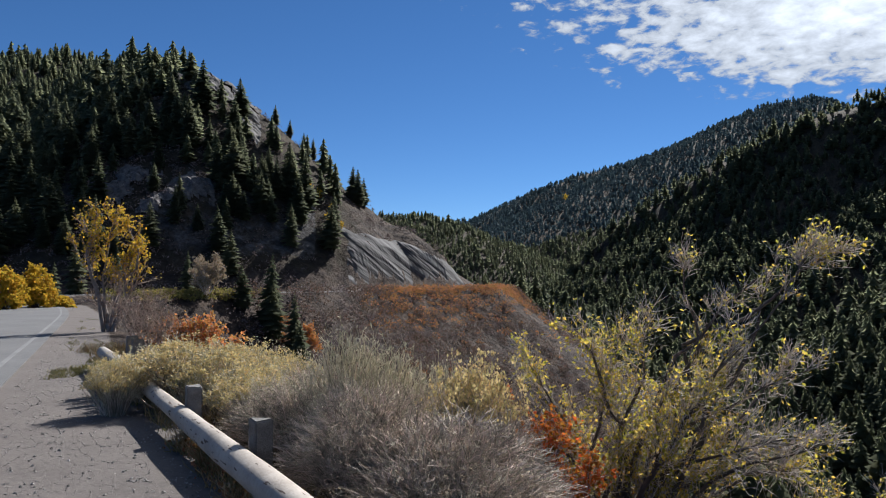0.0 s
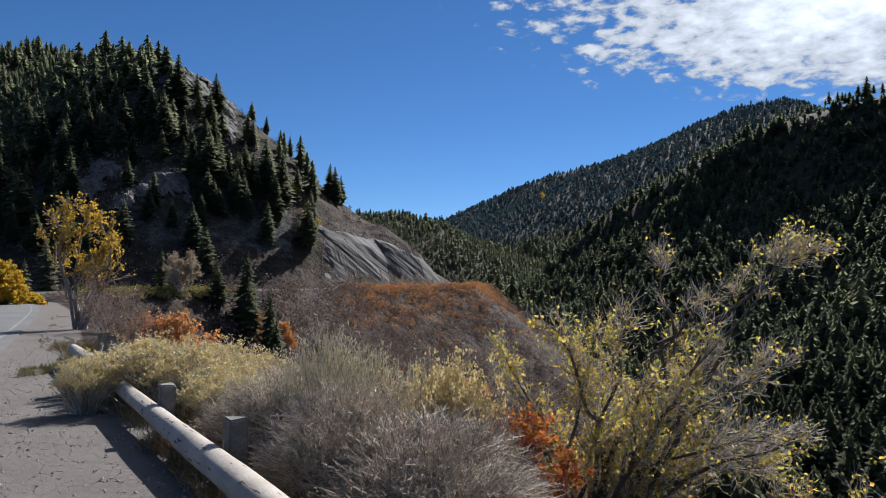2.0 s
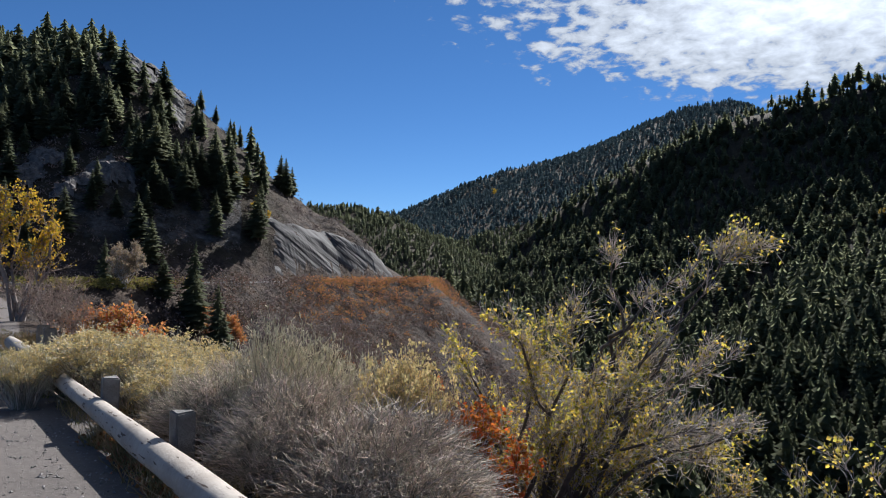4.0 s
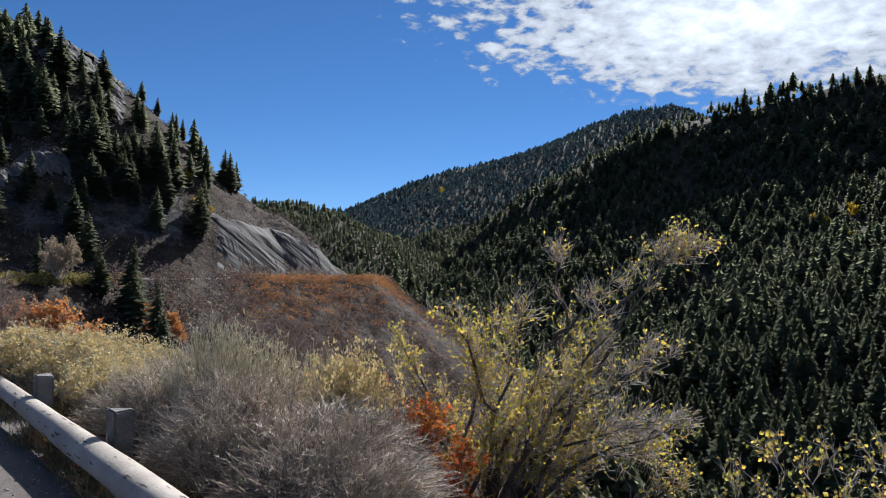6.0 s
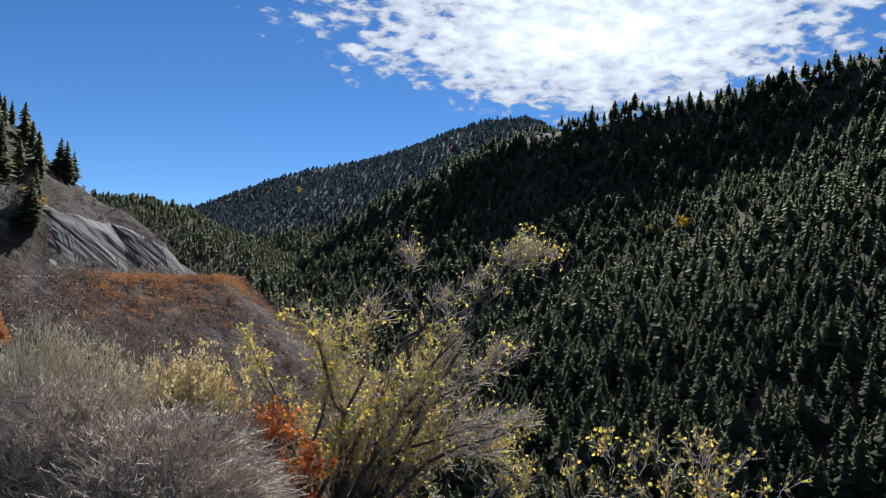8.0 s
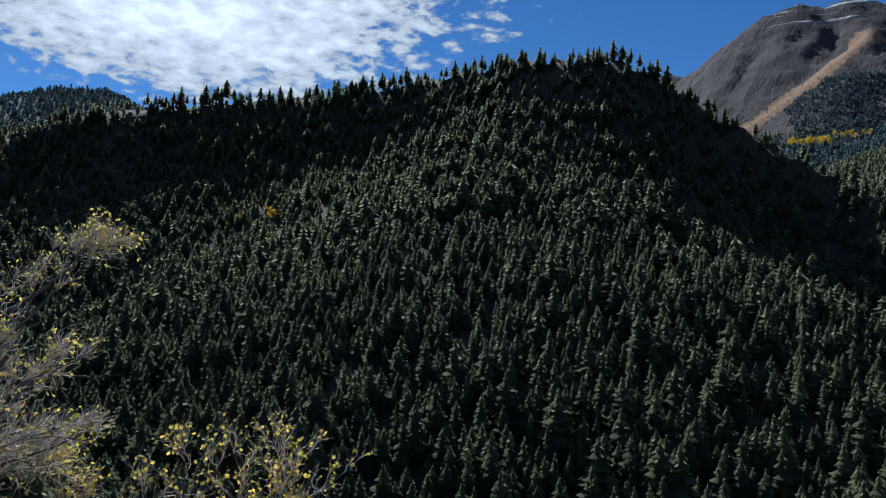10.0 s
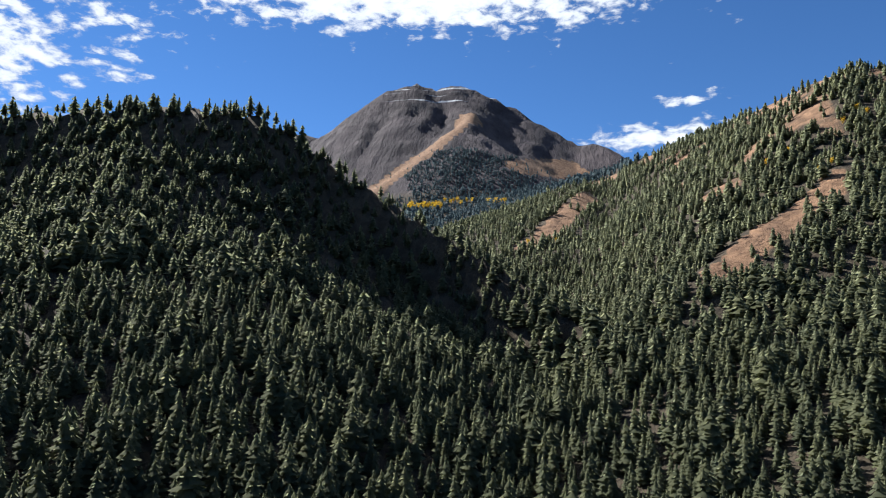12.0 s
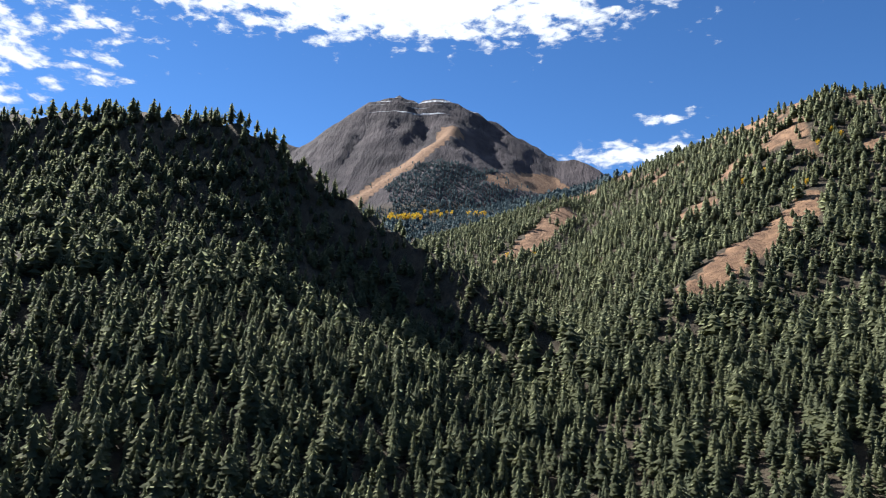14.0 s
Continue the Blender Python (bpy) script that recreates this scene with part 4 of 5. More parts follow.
BRUSH_PROTO = {
    "feather": rabbitbrush(21, 1.25, 1.45, 140, 0.0, True, 0.0, 10),
    "yellow": rabbitbrush(22, 1.35, 1.15, 170, 1.0, True, 0.0, 6),
    "grey": rabbitbrush(23, 1.8, 1.2, 420, 0.0, False, 0.0, 8, 0.22),
    "cream": rabbitbrush(24, 1.5, 1.35, 300, 1.0, False, 0.0, 7, 0.1, 0.72, 0.34),
}
BRUSH_LABEL = {
    "feather": "feathery grey-green rabbitbrush shrub behind the log rail",
    "yellow": "rabbitbrush shrub covered in cream-yellow dried flower heads",
    "grey": "tangled grey leafless brush on the roadside bank",
    "cream": "grey twiggy rabbitbrush with pale yellow tops",
}
# kind, compass turn, distance, height of its top, share of its usual width
BRUSH = [
    ("feather", -7.3, 6.9, 0.98, 0.72), ("feather", -4.2, 7.3, 0.78, 0.95), ("grey", -6.0, 6.2, 0.80, 0.85), ("grey", -1.6, 6.6, 0.66, 0.9), ("grey", -4.0, 5.9, 0.60, 0.8), ("grey", 0.6, 5.5, 0.66, 1.0),
    ("cream", 2.6, 6.5, 0.86, 0.66), ("grey", 2.6, 5.2, 0.42, 0.8), ("grey", -0.8, 5.2, 0.32, 0.75), ("yellow", -19.6, 10.4, 0.98, 1.2), ("yellow", -16.6, 9.8, 0.92, 1.0), ("yellow", -23.9, 10.0, 0.80, 0.55),
    ("yellow", -21.8, 10.9, 0.66, 0.6), ("yellow", -13.8, 8.6, 0.80, 0.9), ("grey", -11.2, 7.1, 0.72, 0.75), ("yellow", -11.6, 10.2, 0.74, 1.0), ("grey", -9.7, 8.2, 0.74, 0.9),
    ("yellow", -22.0, 11.6, 0.76, 1.0), ("feather", 0.4, 8.2, 0.52, 0.9), ("grey", 3.6, 6.2, 0.50, 0.7), ("grey", 3.6, 5.0, 0.05, 0.7), ("grey", -7.4, 5.75, 0.42, 0.55),
    ("yellow", -14.8, 11.8, 0.78, 1.1), ("cream", -13.6, 8.0, 0.56, 0.55), ("feather", -12.9, 7.4, 0.50, 0.6), ("yellow", -18.0, 12.5, 0.70, 1.0),
]
used_brush = set()
brush_rng = random.Random(9)
for kind_, turn_, far_, top_, size_ in BRUSH:
    bx, by = far_ * math.sin(radians(turn_)), far_ * math.cos(radians(turn_))
    bz = ground_at(bx, by)
    usual = {"feather": 1.45, "yellow": 1.15, "grey": 1.2, "cream": 1.35}[kind_]
    m_ = pose(bx, by, bz, 0, 0, brush_rng.uniform(0, 360))
    if kind_ in used_brush:
        ob_ = copy_thing(BRUSH_PROTO[kind_], m_)
    else:
        ob_ = BRUSH_PROTO[kind_]
        ob_.matrix_basis = m_
        used_brush.add(kind_)
    ob_.scale = (size_, size_, max(0.5, (top_ + (0.14 if kind_ == "feather" else -0.14 if kind_ == "yellow" else -0.04) - bz) / usual))
    tagged(ob_, BRUSH_LABEL[kind_], "shrub", group="brush along the rail")


# ---------------------------------------------------------------- broad-leaved trees and bushes
def leafy(name, base, limbs, mats, seed, stem=0.05, boughs=9, bough_len=0.7, twigs=9, twig_len=0.26, leaf_share=0.6, leaf_size=0.05, per_twig=2,
          leaf_where=None, lift=0.35, leaf_part="leaf", blade=0.45, bough_mat=None, bare=None, reach=None, thin=1.0, share=None):
    """A tree or bush: limbs (their ends, from the root), boughs along them, twigs on those, leaves on some twigs."""
    rng = np.random.default_rng(seed)
    bark, twig_mat, leaf_mat = mats
    thing = new(name)
    thing.matrix_basis = pose(*base)
    ends = np.array(limbs, float)
    n = len(ends)
    starts = rng.normal(size=(n, 3)) * np.array([0.08, 0.08, 0.0]) * np.linalg.norm(ends, axis=1)[:, None] * 0.35 - np.array([0, 0, 0.15])
    main = bend(starts, ends, rng, 9, 0.07, 0.04)
    rad = np.linspace(1.0, 0.16, 9)[None] ** 1.1 * stem * rng.uniform(0.7, 1.1, n)[:, None]
    for k in range(n):
        v, q = tubes(main[k:k + 1], rad[k:k + 1], 7)
        part("limb", v, q, bark, thing, smooth_shade=True)
    p, w, u = along(main, rng, boughs, 0.3 if bare is None else np.repeat(np.array(bare), boughs), 1.0)
    w = outward(w, rng, 0.55, lift)
    span = np.ones(len(p)) if reach is None else np.repeat(np.array(reach), boughs)
    if share is not None:
        stay = rng.uniform(0, 1, len(p)) < np.repeat(np.array(share), boughs)
        p, w, u, span = p[stay], w[stay], u[stay], span[stay]
    length = span[:, None] * bough_len * (1.15 - 0.55 * u)[:, None] * rng.uniform(0.6, 1.15, len(p))[:, None]
    bough = bend(p, p + w * length, rng, 6, 0.09, 0.0)
    v, q = tubes(bough, np.linspace(1.0, 0.25, 6)[None] * stem * 0.24 * thin * rng.uniform(0.7, 1.2, len(p))[:, None], 4)
    part("bough", v, q, bough_mat or twig_mat, thing)["kind"] = "stuff"
    p, w, u = along(bough, rng, twigs, 0.2, 1.0)
    w = outward(w, rng, 0.6, lift * 0.7)
    twig = bend(p, p + w * twig_len * rng.uniform(0.4, 1.2, len(p))[:, None], rng, 3, 0.12, 0.0)
    v, q = tubes(twig, np.linspace(1.0, 0.5, 3)[None] * stem * 0.085 * thin * np.ones((len(p), 1)), 3)
    part("twig", v, q, twig_mat, thing)["kind"] = "stuff"
    place, w, _ = along(twig, rng, per_twig, 0.3, 1.0)
    keep = rng.uniform(0, 1, len(place)) < leaf_share
    if leaf_where is not None:
        keep &= rng.uniform(0, 1, len(place)) < leaf_where(place)
    v, t = leaves(place[keep], leaf_size, rng, blade)
    part(leaf_part, v, t, leaf_mat, thing)["kind"] = "stuff"
    return thing


def spot(turn, far):
    x, y = far * math.sin(radians(turn)), far * math.cos(radians(turn))
    return x, y, ground_at(x, y)


WILLOW_MATS = (M_BARK, M_TWIG, M_LEAF_YELLOW)
wx, wy, wz = spot(12.6, 8.0)
willow = leafy("willow_tree", (wx, wy, wz), [
    (-0.85, 0.1, 0.75 - wz), (-0.35, -0.4, 1.15 - wz), (0.20, 0.5, 1.10 - wz), (0.78, 0.0, 1.82 - wz), (1.20, -0.5, 1.1 - wz), (1.50, 0.1, 1.66 - wz), (1.85, 0.5, 0.75 - wz),
    (2.05, -0.2, -0.45 - wz), (1.60, 0.4, 0.0 - wz), (-0.95, 0.5, 0.75 - wz), (0.55, -0.7, 0.6 - wz), (1.05, 0.8, 0.5 - wz), (0.1, 0.2, 0.3 - wz), (1.7, -0.6, 0.2 - wz), (1.72, 0.15, 1.86 - wz),
    (2.0, 0.0, 1.98 - wz), (2.28, 0.1, 1.94 - wz), (2.0, 0.1, 0.75 - wz), (2.1, -0.2, 0.1 - wz), (1.35, 0.3, 0.85 - wz), (1.8, 0.2, -0.3 - wz), (0.45, -0.3, 1.25 - wz)], WILLOW_MATS, 31,
    stem=0.046, boughs=24, bough_len=0.56, twigs=17, twig_len=0.24, leaf_share=0.9, leaf_size=0.046, per_twig=4, blade=0.30, thin=0.72,
    leaf_where=lambda p: np.where(p[:, 0] > 1.2, np.where(p[:, 2] + wz < 1.3, np.where((p[:, 0] > 1.9) & (p[:, 2] + wz < 0.1), 0.6, 0.14), 0.22), np.where(p[:, 2] + wz > 1.25, 0.16, 0.48)),
    bough_mat=M_BOUGH, bare=[0.3] * 5 + [0.84] + [0.3] * 8 + [0.84, 0.82, 0.82] + [0.3] * 5,
    share=[1.0] * 3 + [0.6, 1.0, 0.3] + [1.0] * 8 + [0.35, 0.4, 0.45] + [1.0] * 5,
    reach=[1.0, 0.9, 0.9, 0.6, 0.8, 0.45, 0.8, 0.8, 1.0, 1.0, 1.0, 1.0, 1.0, 0.9, 0.48, 0.52, 0.52, 0.8, 0.8, 0.9, 0.9, 0.8])
willow.rotation_euler[2] = radians(-12.6)
tagged(willow, "many-stemmed willow with sparse yellow-green autumn leaves", "tree")
bx, by, bz = spot(36.5, 7.2)
bush = leafy("willow_bush", (bx, by, bz), [(-0.75, 0.2, -0.1 - bz), (-0.35, -0.2, 0.1 - bz), (0.05, 0.2, 0.05 - bz), (0.35, 0.0, 0.15 - bz), (0.75, 0.1, -0.05 - bz), (1.1, -0.1, -0.2 - bz), (-0.1, 0.4, -0.2 - bz)],
             WILLOW_MATS, 32, stem=0.03, boughs=16, bough_len=0.45, twigs=11, twig_len=0.2, leaf_share=0.5, leaf_size=0.045)
bush.rotation_euler[2] = radians(-36.5)
tagged(bush, "low willow bush with bright yellow leaves on the bank", "bush")
ox, oy, oz = spot(7.2, 6.7)
red = leafy("maple_bush", (ox, oy, oz), [(-0.30, 0.1, 0.36 - oz), (0.0, -0.1, 0.34 - oz), (0.25, 0.15, 0.22 - oz), (0.46, 0.0, 0.0 - oz), (-0.36, -0.1, -0.2 - oz), (0.42, -0.15, -0.35 - oz), (0.1, 0.2, -0.5 - oz), (-0.1, 0.0, -0.8 - oz), (0.25, 0.1, -0.9 - oz)], (M_BARK, M_TWIG, M_LEAF_ORANGE), 33,
            stem=0.022, boughs=18, bough_len=0.38, twigs=9, twig_len=0.18, leaf_share=0.95, leaf_size=0.040, per_twig=5)
tagged(red, "small maple bush with fiery orange-red leaves", "bush")
gx, gy, gz = spot(-18.9, 25.0)
orange = leafy("maple_bush", (gx, gy, gz), [(-1.6, 0, -gz - 0.2), (-0.9, 0.3, -gz + 0.1), (-0.3, -0.2, -gz + 0.25), (0.3, 0.2, -gz + 0.15), (0.9, 0, -gz - 0.05), (1.5, 0.1, -gz - 0.45), (0, 0.4, -gz - 0.4), (-0.6, -0.5, -gz - 0.4), (0.7, -0.4, -gz - 0.6)],
               (M_BARK, M_TWIG, M_LEAF_MAPLE), 34, stem=0.05, boughs=14, bough_len=0.8, twigs=9, twig_len=0.35, leaf_share=0.95, leaf_size=0.11, per_twig=3)
tagged(orange, "wide maple bush with orange autumn leaves below the road", "bush", group="orange maples in the gully")
for turn_, rise_, size_ in ((-12.5, -3.3, 1.9), (-10.4, -4.2, 2.2), (-10.0, -4.9, 1.7), (-12.2, -4.3, 1.3), (-5.2, -3.2, 0.8)):
    hx, hy, hz = on_slope(turn_, rise_, 112.0)
    ob_ = copy_thing(orange, pose(hx, hy, hz - 0.3, 0, 0, turn_ * 40))
    ob_.scale = (size_ * 0.8, size_ * 0.8, size_ * 1.15)

# cottonwood at the road edge, with bare bushes round its foot
cx, cy, cz = spot(-24.4, 28.0)
cotton = leafy("cottonwood_tree", (cx, cy, cz), [(-0.9, 0.2, 3.9 - cz), (-0.45, -0.2, 4.1 - cz), (0.15, 0.1, 4.2 - cz), (0.55, 0.2, 3.7 - cz), (0.95, -0.1, 3.1 - cz), (0.7, 0.3, 2.6 - cz), (-1.1, 0, 2.9 - cz), (1.2, 0.1, 2.3 - cz)],
               (M_BOUGH, M_TWIG_PINK, M_LEAF_GOLD), 35, stem=0.075, boughs=14, bough_len=0.85, twigs=14, twig_len=0.35, leaf_share=0.62, leaf_size=0.085, per_twig=5,
               leaf_where=lambda p: np.clip((p[:, 2] + cz - 1.6) / 1.0, 0.06, 1.0) * np.where(p[:, 0] < -0.6, 0.5, 1.0))
cotton.rotation_euler[2] = radians(24.4)
tagged(cotton, "slender cottonwood with golden leaves at the road edge", "tree")
for turn_, far_, wide_, tall_, seed_ in ((-22.6, 26.0, 1.2, 1.7, 43), (-21.6, 21.0, 0.8, 1.15, 44)):
    hx, hy, hz = spot(turn_, far_)
    bare_bush = leafy("bare_bush", (hx, hy, hz), [(wide_ * math.cos(k * 0.9) * 0.8, wide_ * math.sin(k * 0.9) * 0.6, tall_ * (0.75 + 0.06 * (k % 4))) for k in range(7)],
                      (M_TWIG_PINK, M_TWIG_PINK, M_LEAF_RUST), seed_, stem=0.028, boughs=18, bough_len=0.55, twigs=12, twig_len=0.30, leaf_share=0.10, leaf_size=0.06)
    tagged(bare_bush, "leafless pinkish-grey bush beside the road", "bush", group="bare bushes at the road edge")
for turn_, far_, wide_, tall_, seed_ in ((-28.95, 60.0, 1.45, 3.5, 51), (-30.9, 57.0, 1.6, 3.2, 52), (-27.4, 62.0, 0.7, 0.6, 53)):
    hx, hy, hz = spot(turn_, far_)
    ends_ = []
    for k in range(30):
        u_, a_ = (k + 0.5) / 30, k * 2.4
        ends_.append((wide_ * 0.85 * math.sqrt(1 - u_ * u_) * math.cos(a_), wide_ * 0.85 * math.sqrt(1 - u_ * u_) * math.sin(a_), tall_ * (0.12 + 0.74 * u_)))
    gold = leafy("golden_bush", (hx, hy, max(hz, -0.4)), ends_, (M_BARK, M_TWIG, M_LEAF_GOLD), seed_, stem=0.03, boughs=11, bough_len=0.42, twigs=9, twig_len=0.28, leaf_share=1.0, leaf_size=0.13, per_twig=6, lift=0.1)
    tagged(gold, "rounded bush of bright golden leaves beside the road", "bush", group="golden bushes by the road")
tx, ty, tz = spot(-17.8, 146.0)
pale = leafy("bare_tree", (tx, ty, tz), [((1.4 + 0.9 * (k % 4)) * math.cos(k * 0.8), 2.4 * math.sin(k * 0.8), 7.4 - 0.9 * (k % 4)) for k in range(13)], (M_TWIG, M_TWIG, M_LEAF_TAN), 61, stem=0.13, boughs=22,
             bough_len=1.8, twigs=14, twig_len=0.9, leaf_share=0.8, leaf_size=0.28)
tagged(pale, "broad pale leafless tree below the far road bench", "tree")

# ---------------------------------------------------------------- rock slab below the prow
def slab_material():
    """Grey shale: slanting beds, pale and dark, that weather into ribs."""
    m = material("pale_grey_shale", (0.215, 0.204, 0.194), (0.075, 0.070, 0.069), scale=0.6, bump=0)
    t = m.node_tree
    bsdf = t.nodes["Principled BSDF"]
    old = bsdf.inputs["Base Color"].links[0].from_socket
    coord = t.nodes.new("ShaderNodeTexCoord")
    tilt, squeeze = t.nodes.new("ShaderNodeMapping"), t.nodes.new("ShaderNodeMapping")
    tilt.inputs["Rotation"].default_value = (0, radians(-40), 0)
    squeeze.inputs["Scale"].default_value = (0.03, 0.03, 0.36)
    link(t, coord.outputs["Object"], tilt.inputs["Vector"])
    link(t, tilt.outputs[0], squeeze.inputs["Vector"])
    n = node(t, "ShaderNodeTexNoise", Scale=1.0, Detail=4.0, Roughness=0.55, Distortion=0.15)
    link(t, squeeze.outputs[0], n.inputs["Vector"])
    r = t.nodes.new("ShaderNodeMapRange")
    r.inputs["From Min"].default_value, r.inputs["From Max"].default_value = 0.47, 0.63
    link(t, n.outputs[0], r.inputs[0])
    x = t.nodes.new("ShaderNodeMix")
    x.data_type = "RGBA"
    link(t, r.outputs[0], x.inputs[0])
    x.inputs[6].default_value = (0.060, 0.054, 0.052, 1)
    link(t, old, x.inputs[7])
    link(t, x.outputs[2], bsdf.inputs["Base Color"])
    b = node(t, "ShaderNodeBump", Strength=0.9, Distance=2.2)
    link(t, n.outputs[0], b.inputs["Height"])
    link(t, b.outputs[0], bsdf.inputs["Normal"])
    return m


M_SLAB = slab_material()


def rock_slab():
    """Bare grey rock that weathers out of the hillside in slanting ribs."""
    turns, radii = np.radians(np.arange(-10.5, 3.0, 0.07)), np.arange(205.0, 292.0, 0.9)
    rr, aa = np.meshgrid(radii, turns, indexing="ij")
    x, y = rr * np.sin(aa), rr * np.cos(aa)
    h = height(x, y)
    prow, _, _ = to_line(x, y, RIDGES["left_prow"][0])
    road_d, _, _ = to_line(x, y, ROAD)
    az = np.degrees(aa)
    rise = np.degrees(np.arctan2(h - 1.6, rr))
    brow = np.interp(az, [-8.5, -6.3, -3.7, -1.1, 0.7, 2.2], [7.2, 5.8, 4.7, 3.1, 1.9, 0.9])
    below = brow - rise - np.interp(az, [-9, -6, 0.5], [2.6, 1.5, 0.25])
    on = smooth(6.5, 9, road_d) * smooth(0.0, 0.6, below + 0.35 * rough(x, y, 10, 3, 94)) * smooth(-9.6, -7.2, az + 2.6 * rough(x, y, 11, 3, 93)) * smooth(0.3, 1.5, h)
    on = on * (0.92 + 0.2 * rough(x, y, 12, 3, 91))
    warp = 1.5 * rough(x, y, 9, 3, 19)
    rib = 0.5 - np.abs(rough(h + 0.9 * x + warp, (x - h) * 0.10, 4.6, 3, 17))
    z = h + (on - 0.45) * 2.0 + rib * 2.2 - 0.5
    index = np.arange(rr.size).reshape(rr.shape)
    a, b = index[:-1, :-1], index[1:, :-1]
    quads = np.stack([a, b, b + 1, a + 1], -1)
    keep = (on[:-1, :-1] > 0.12)
    ob = add_mesh("rock_slab", np.stack([x, y, z], -1).reshape(-1, 3), quads[keep][:, ::-1], M_SLAB)
    tagged(ob, "bare pale grey eroded rock slab with slanting ribs", "rock face", kind="structure")


rock_slab()


def outcrop(name, label, turns, radii, shown, size, amount, seed):
    """Broken rock that stands out of the hillside where shown() says, in steps and blocks."""
    rr, aa = np.meshgrid(np.arange(*radii), np.radians(np.arange(*turns)), indexing="ij")
    x, y = rr * np.sin(aa), rr * np.cos(aa)
    h = height(x, y)
    on = shown(x, y, h, np.degrees(aa), rr)
    block = 0.5 - np.abs(rough(x + 0.4 * h, y - 0.3 * h, size, 4, seed))
    step = np.floor(h / (size * 0.4) + rough(x, y, size * 2, 3, seed + 1)) * 0.37 % 1.0
    z = h + (on - 0.5) * amount * 0.8 + amount * (block + 0.45 * step + 0.55 * rough(x + h, y, size * 0.3, 3, seed + 2))
    index = np.arange(rr.size).reshape(rr.shape)
    a, b = index[:-1, :-1], index[1:, :-1]
    quads = np.stack([a, b, b + 1, a + 1], -1)[on[:-1, :-1] > 0.2][:, ::-1]
    tagged(add_mesh(name, np.stack([x, y, z], -1).reshape(-1, 3), quads, M_CRAG), label, "rock face", kind="structure")


def crest_rock(x, y, h, az, r):
    prow, _, _ = to_line(x, y, RIDGES["left_prow"][0])
    return (1 - smooth(16, 30, prow + 12 * rough(x, y, 18, 3, 95))) * smooth(-20.3, -18.8, az) * (1 - smooth(-15.0, -13.6, az)) * (0.55 + 1.1 * rough(x, y, 7, 4, 96))


def scree_rock(x, y, h, az, r):
    rise = np.degrees(np.arctan2(h - 1.6, r))
    return smooth(4.6, 5.6, rise) * (1 - smooth(7.6, 9.0, rise)) * smooth(-26.5, -24, az) * (1 - smooth(-19, -16.5, az)) * (0.18 + 2.2 * rough(x, y + 0.5 * h, 6, 4, 97))


M_CRAG = material("broken_grey_rock", (0.165, 0.150, 0.138), (0.042, 0.038, 0.038), scale=0.7, bump=0.9, bump_scale=2.5)
outcrop("crag", "dark broken grey crag along the mountain crest", (-20.5, -13.2, 0.12), (250.0, 345.0, 0.8), crest_rock, 8.0, 2.6, 111)
outcrop("scree", "pale grey broken scree among the conifers", (-27.0, -16.0, 0.14), (190.0, 300.0, 0.8), scree_rock, 5.0, 1.3, 121)


# ---------------------------------------------------------------- scrub, golden aspens, grass, stones
def scrub(name, mat, label, count, seed, zone, size, per=26, leaf=0.34):
    """Low bushes as loose clumps of leaves and twigs over a stretch of hillside."""
    rng = np.random.default_rng(seed)
    x, y = np.zeros(0), np.zeros(0)
    while len(x) < count:
        r, a = rng.uniform(30, 300, 6000), np.radians(rng.uniform(-41, 20, 6000))
        px, py = r * np.sin(a), r * np.cos(a)
        ok = rng.uniform(0, 1, 6000) < zone(px, py, height(px, py)) * r / 300
        x, y = np.concatenate([x, px[ok]]), np.concatenate([y, py[ok]])
    x, y = x[:count], y[:count]
    z = height(x, y)
    big = size * rng.uniform(0.5, 1.3, count)
    d = rng.normal(size=(count, per, 3))
    d /= np.linalg.norm(d, axis=2, keepdims=True)
    d *= rng.uniform(0.35, 1.0, (count, per, 1)) ** 0.5
    d[:, :, 2] = np.abs(d[:, :, 2]) * 0.95 + 0.05
    p = np.stack([x, y, z], -1)[:, None] + d * big[:, None, None]
    v, t = leaves(p.reshape(-1, 3), leaf, rng, 0.5, 0.0)
    tagged(add_mesh(name, v, t, mat), label, "scrub", kind="stuff")


def road_gap(x, y):
    d, _, side = to_line(x, y, ROAD)
    return d, side


def zone_orange(x, y, h):
    d, side = road_gap(x, y)
    az = np.degrees(np.arctan2(x, y))
    return (d > 4.5) * (side > 0) * (np.exp(-np.maximum(d - 6, 0) / 6.0)) * smooth(-7, -3, az) * (1 - smooth(9, 12, az)) * (np.hypot(x, y) > 150)


def zone_rust(x, y, h):
    d, side = road_gap(x, y)
    az, r = np.degrees(np.arctan2(x, y)), np.hypot(x, y)
    return (d > 6) * (side > 0) * (h < 6) * (h > -45) * smooth(-25, -22, az) * (1 - smooth(11, 16, az)) * (r > 85) * (0.45 + 0.9 * rough(x, y, 20, 3, 51))


def zone_face(x, y, h):
    d, side = road_gap(x, y)
    az, r = np.degrees(np.arctan2(x, y)), np.hypot(x, y)
    return (d > 6) * ((side < 0) | (r > 240)) * (h > 0) * (h < 75) * (az < 2) * (0.45 + 0.6 * rough(x, y, 30, 3, 52)) * np.where(az > -9, 0.35, 1.0)


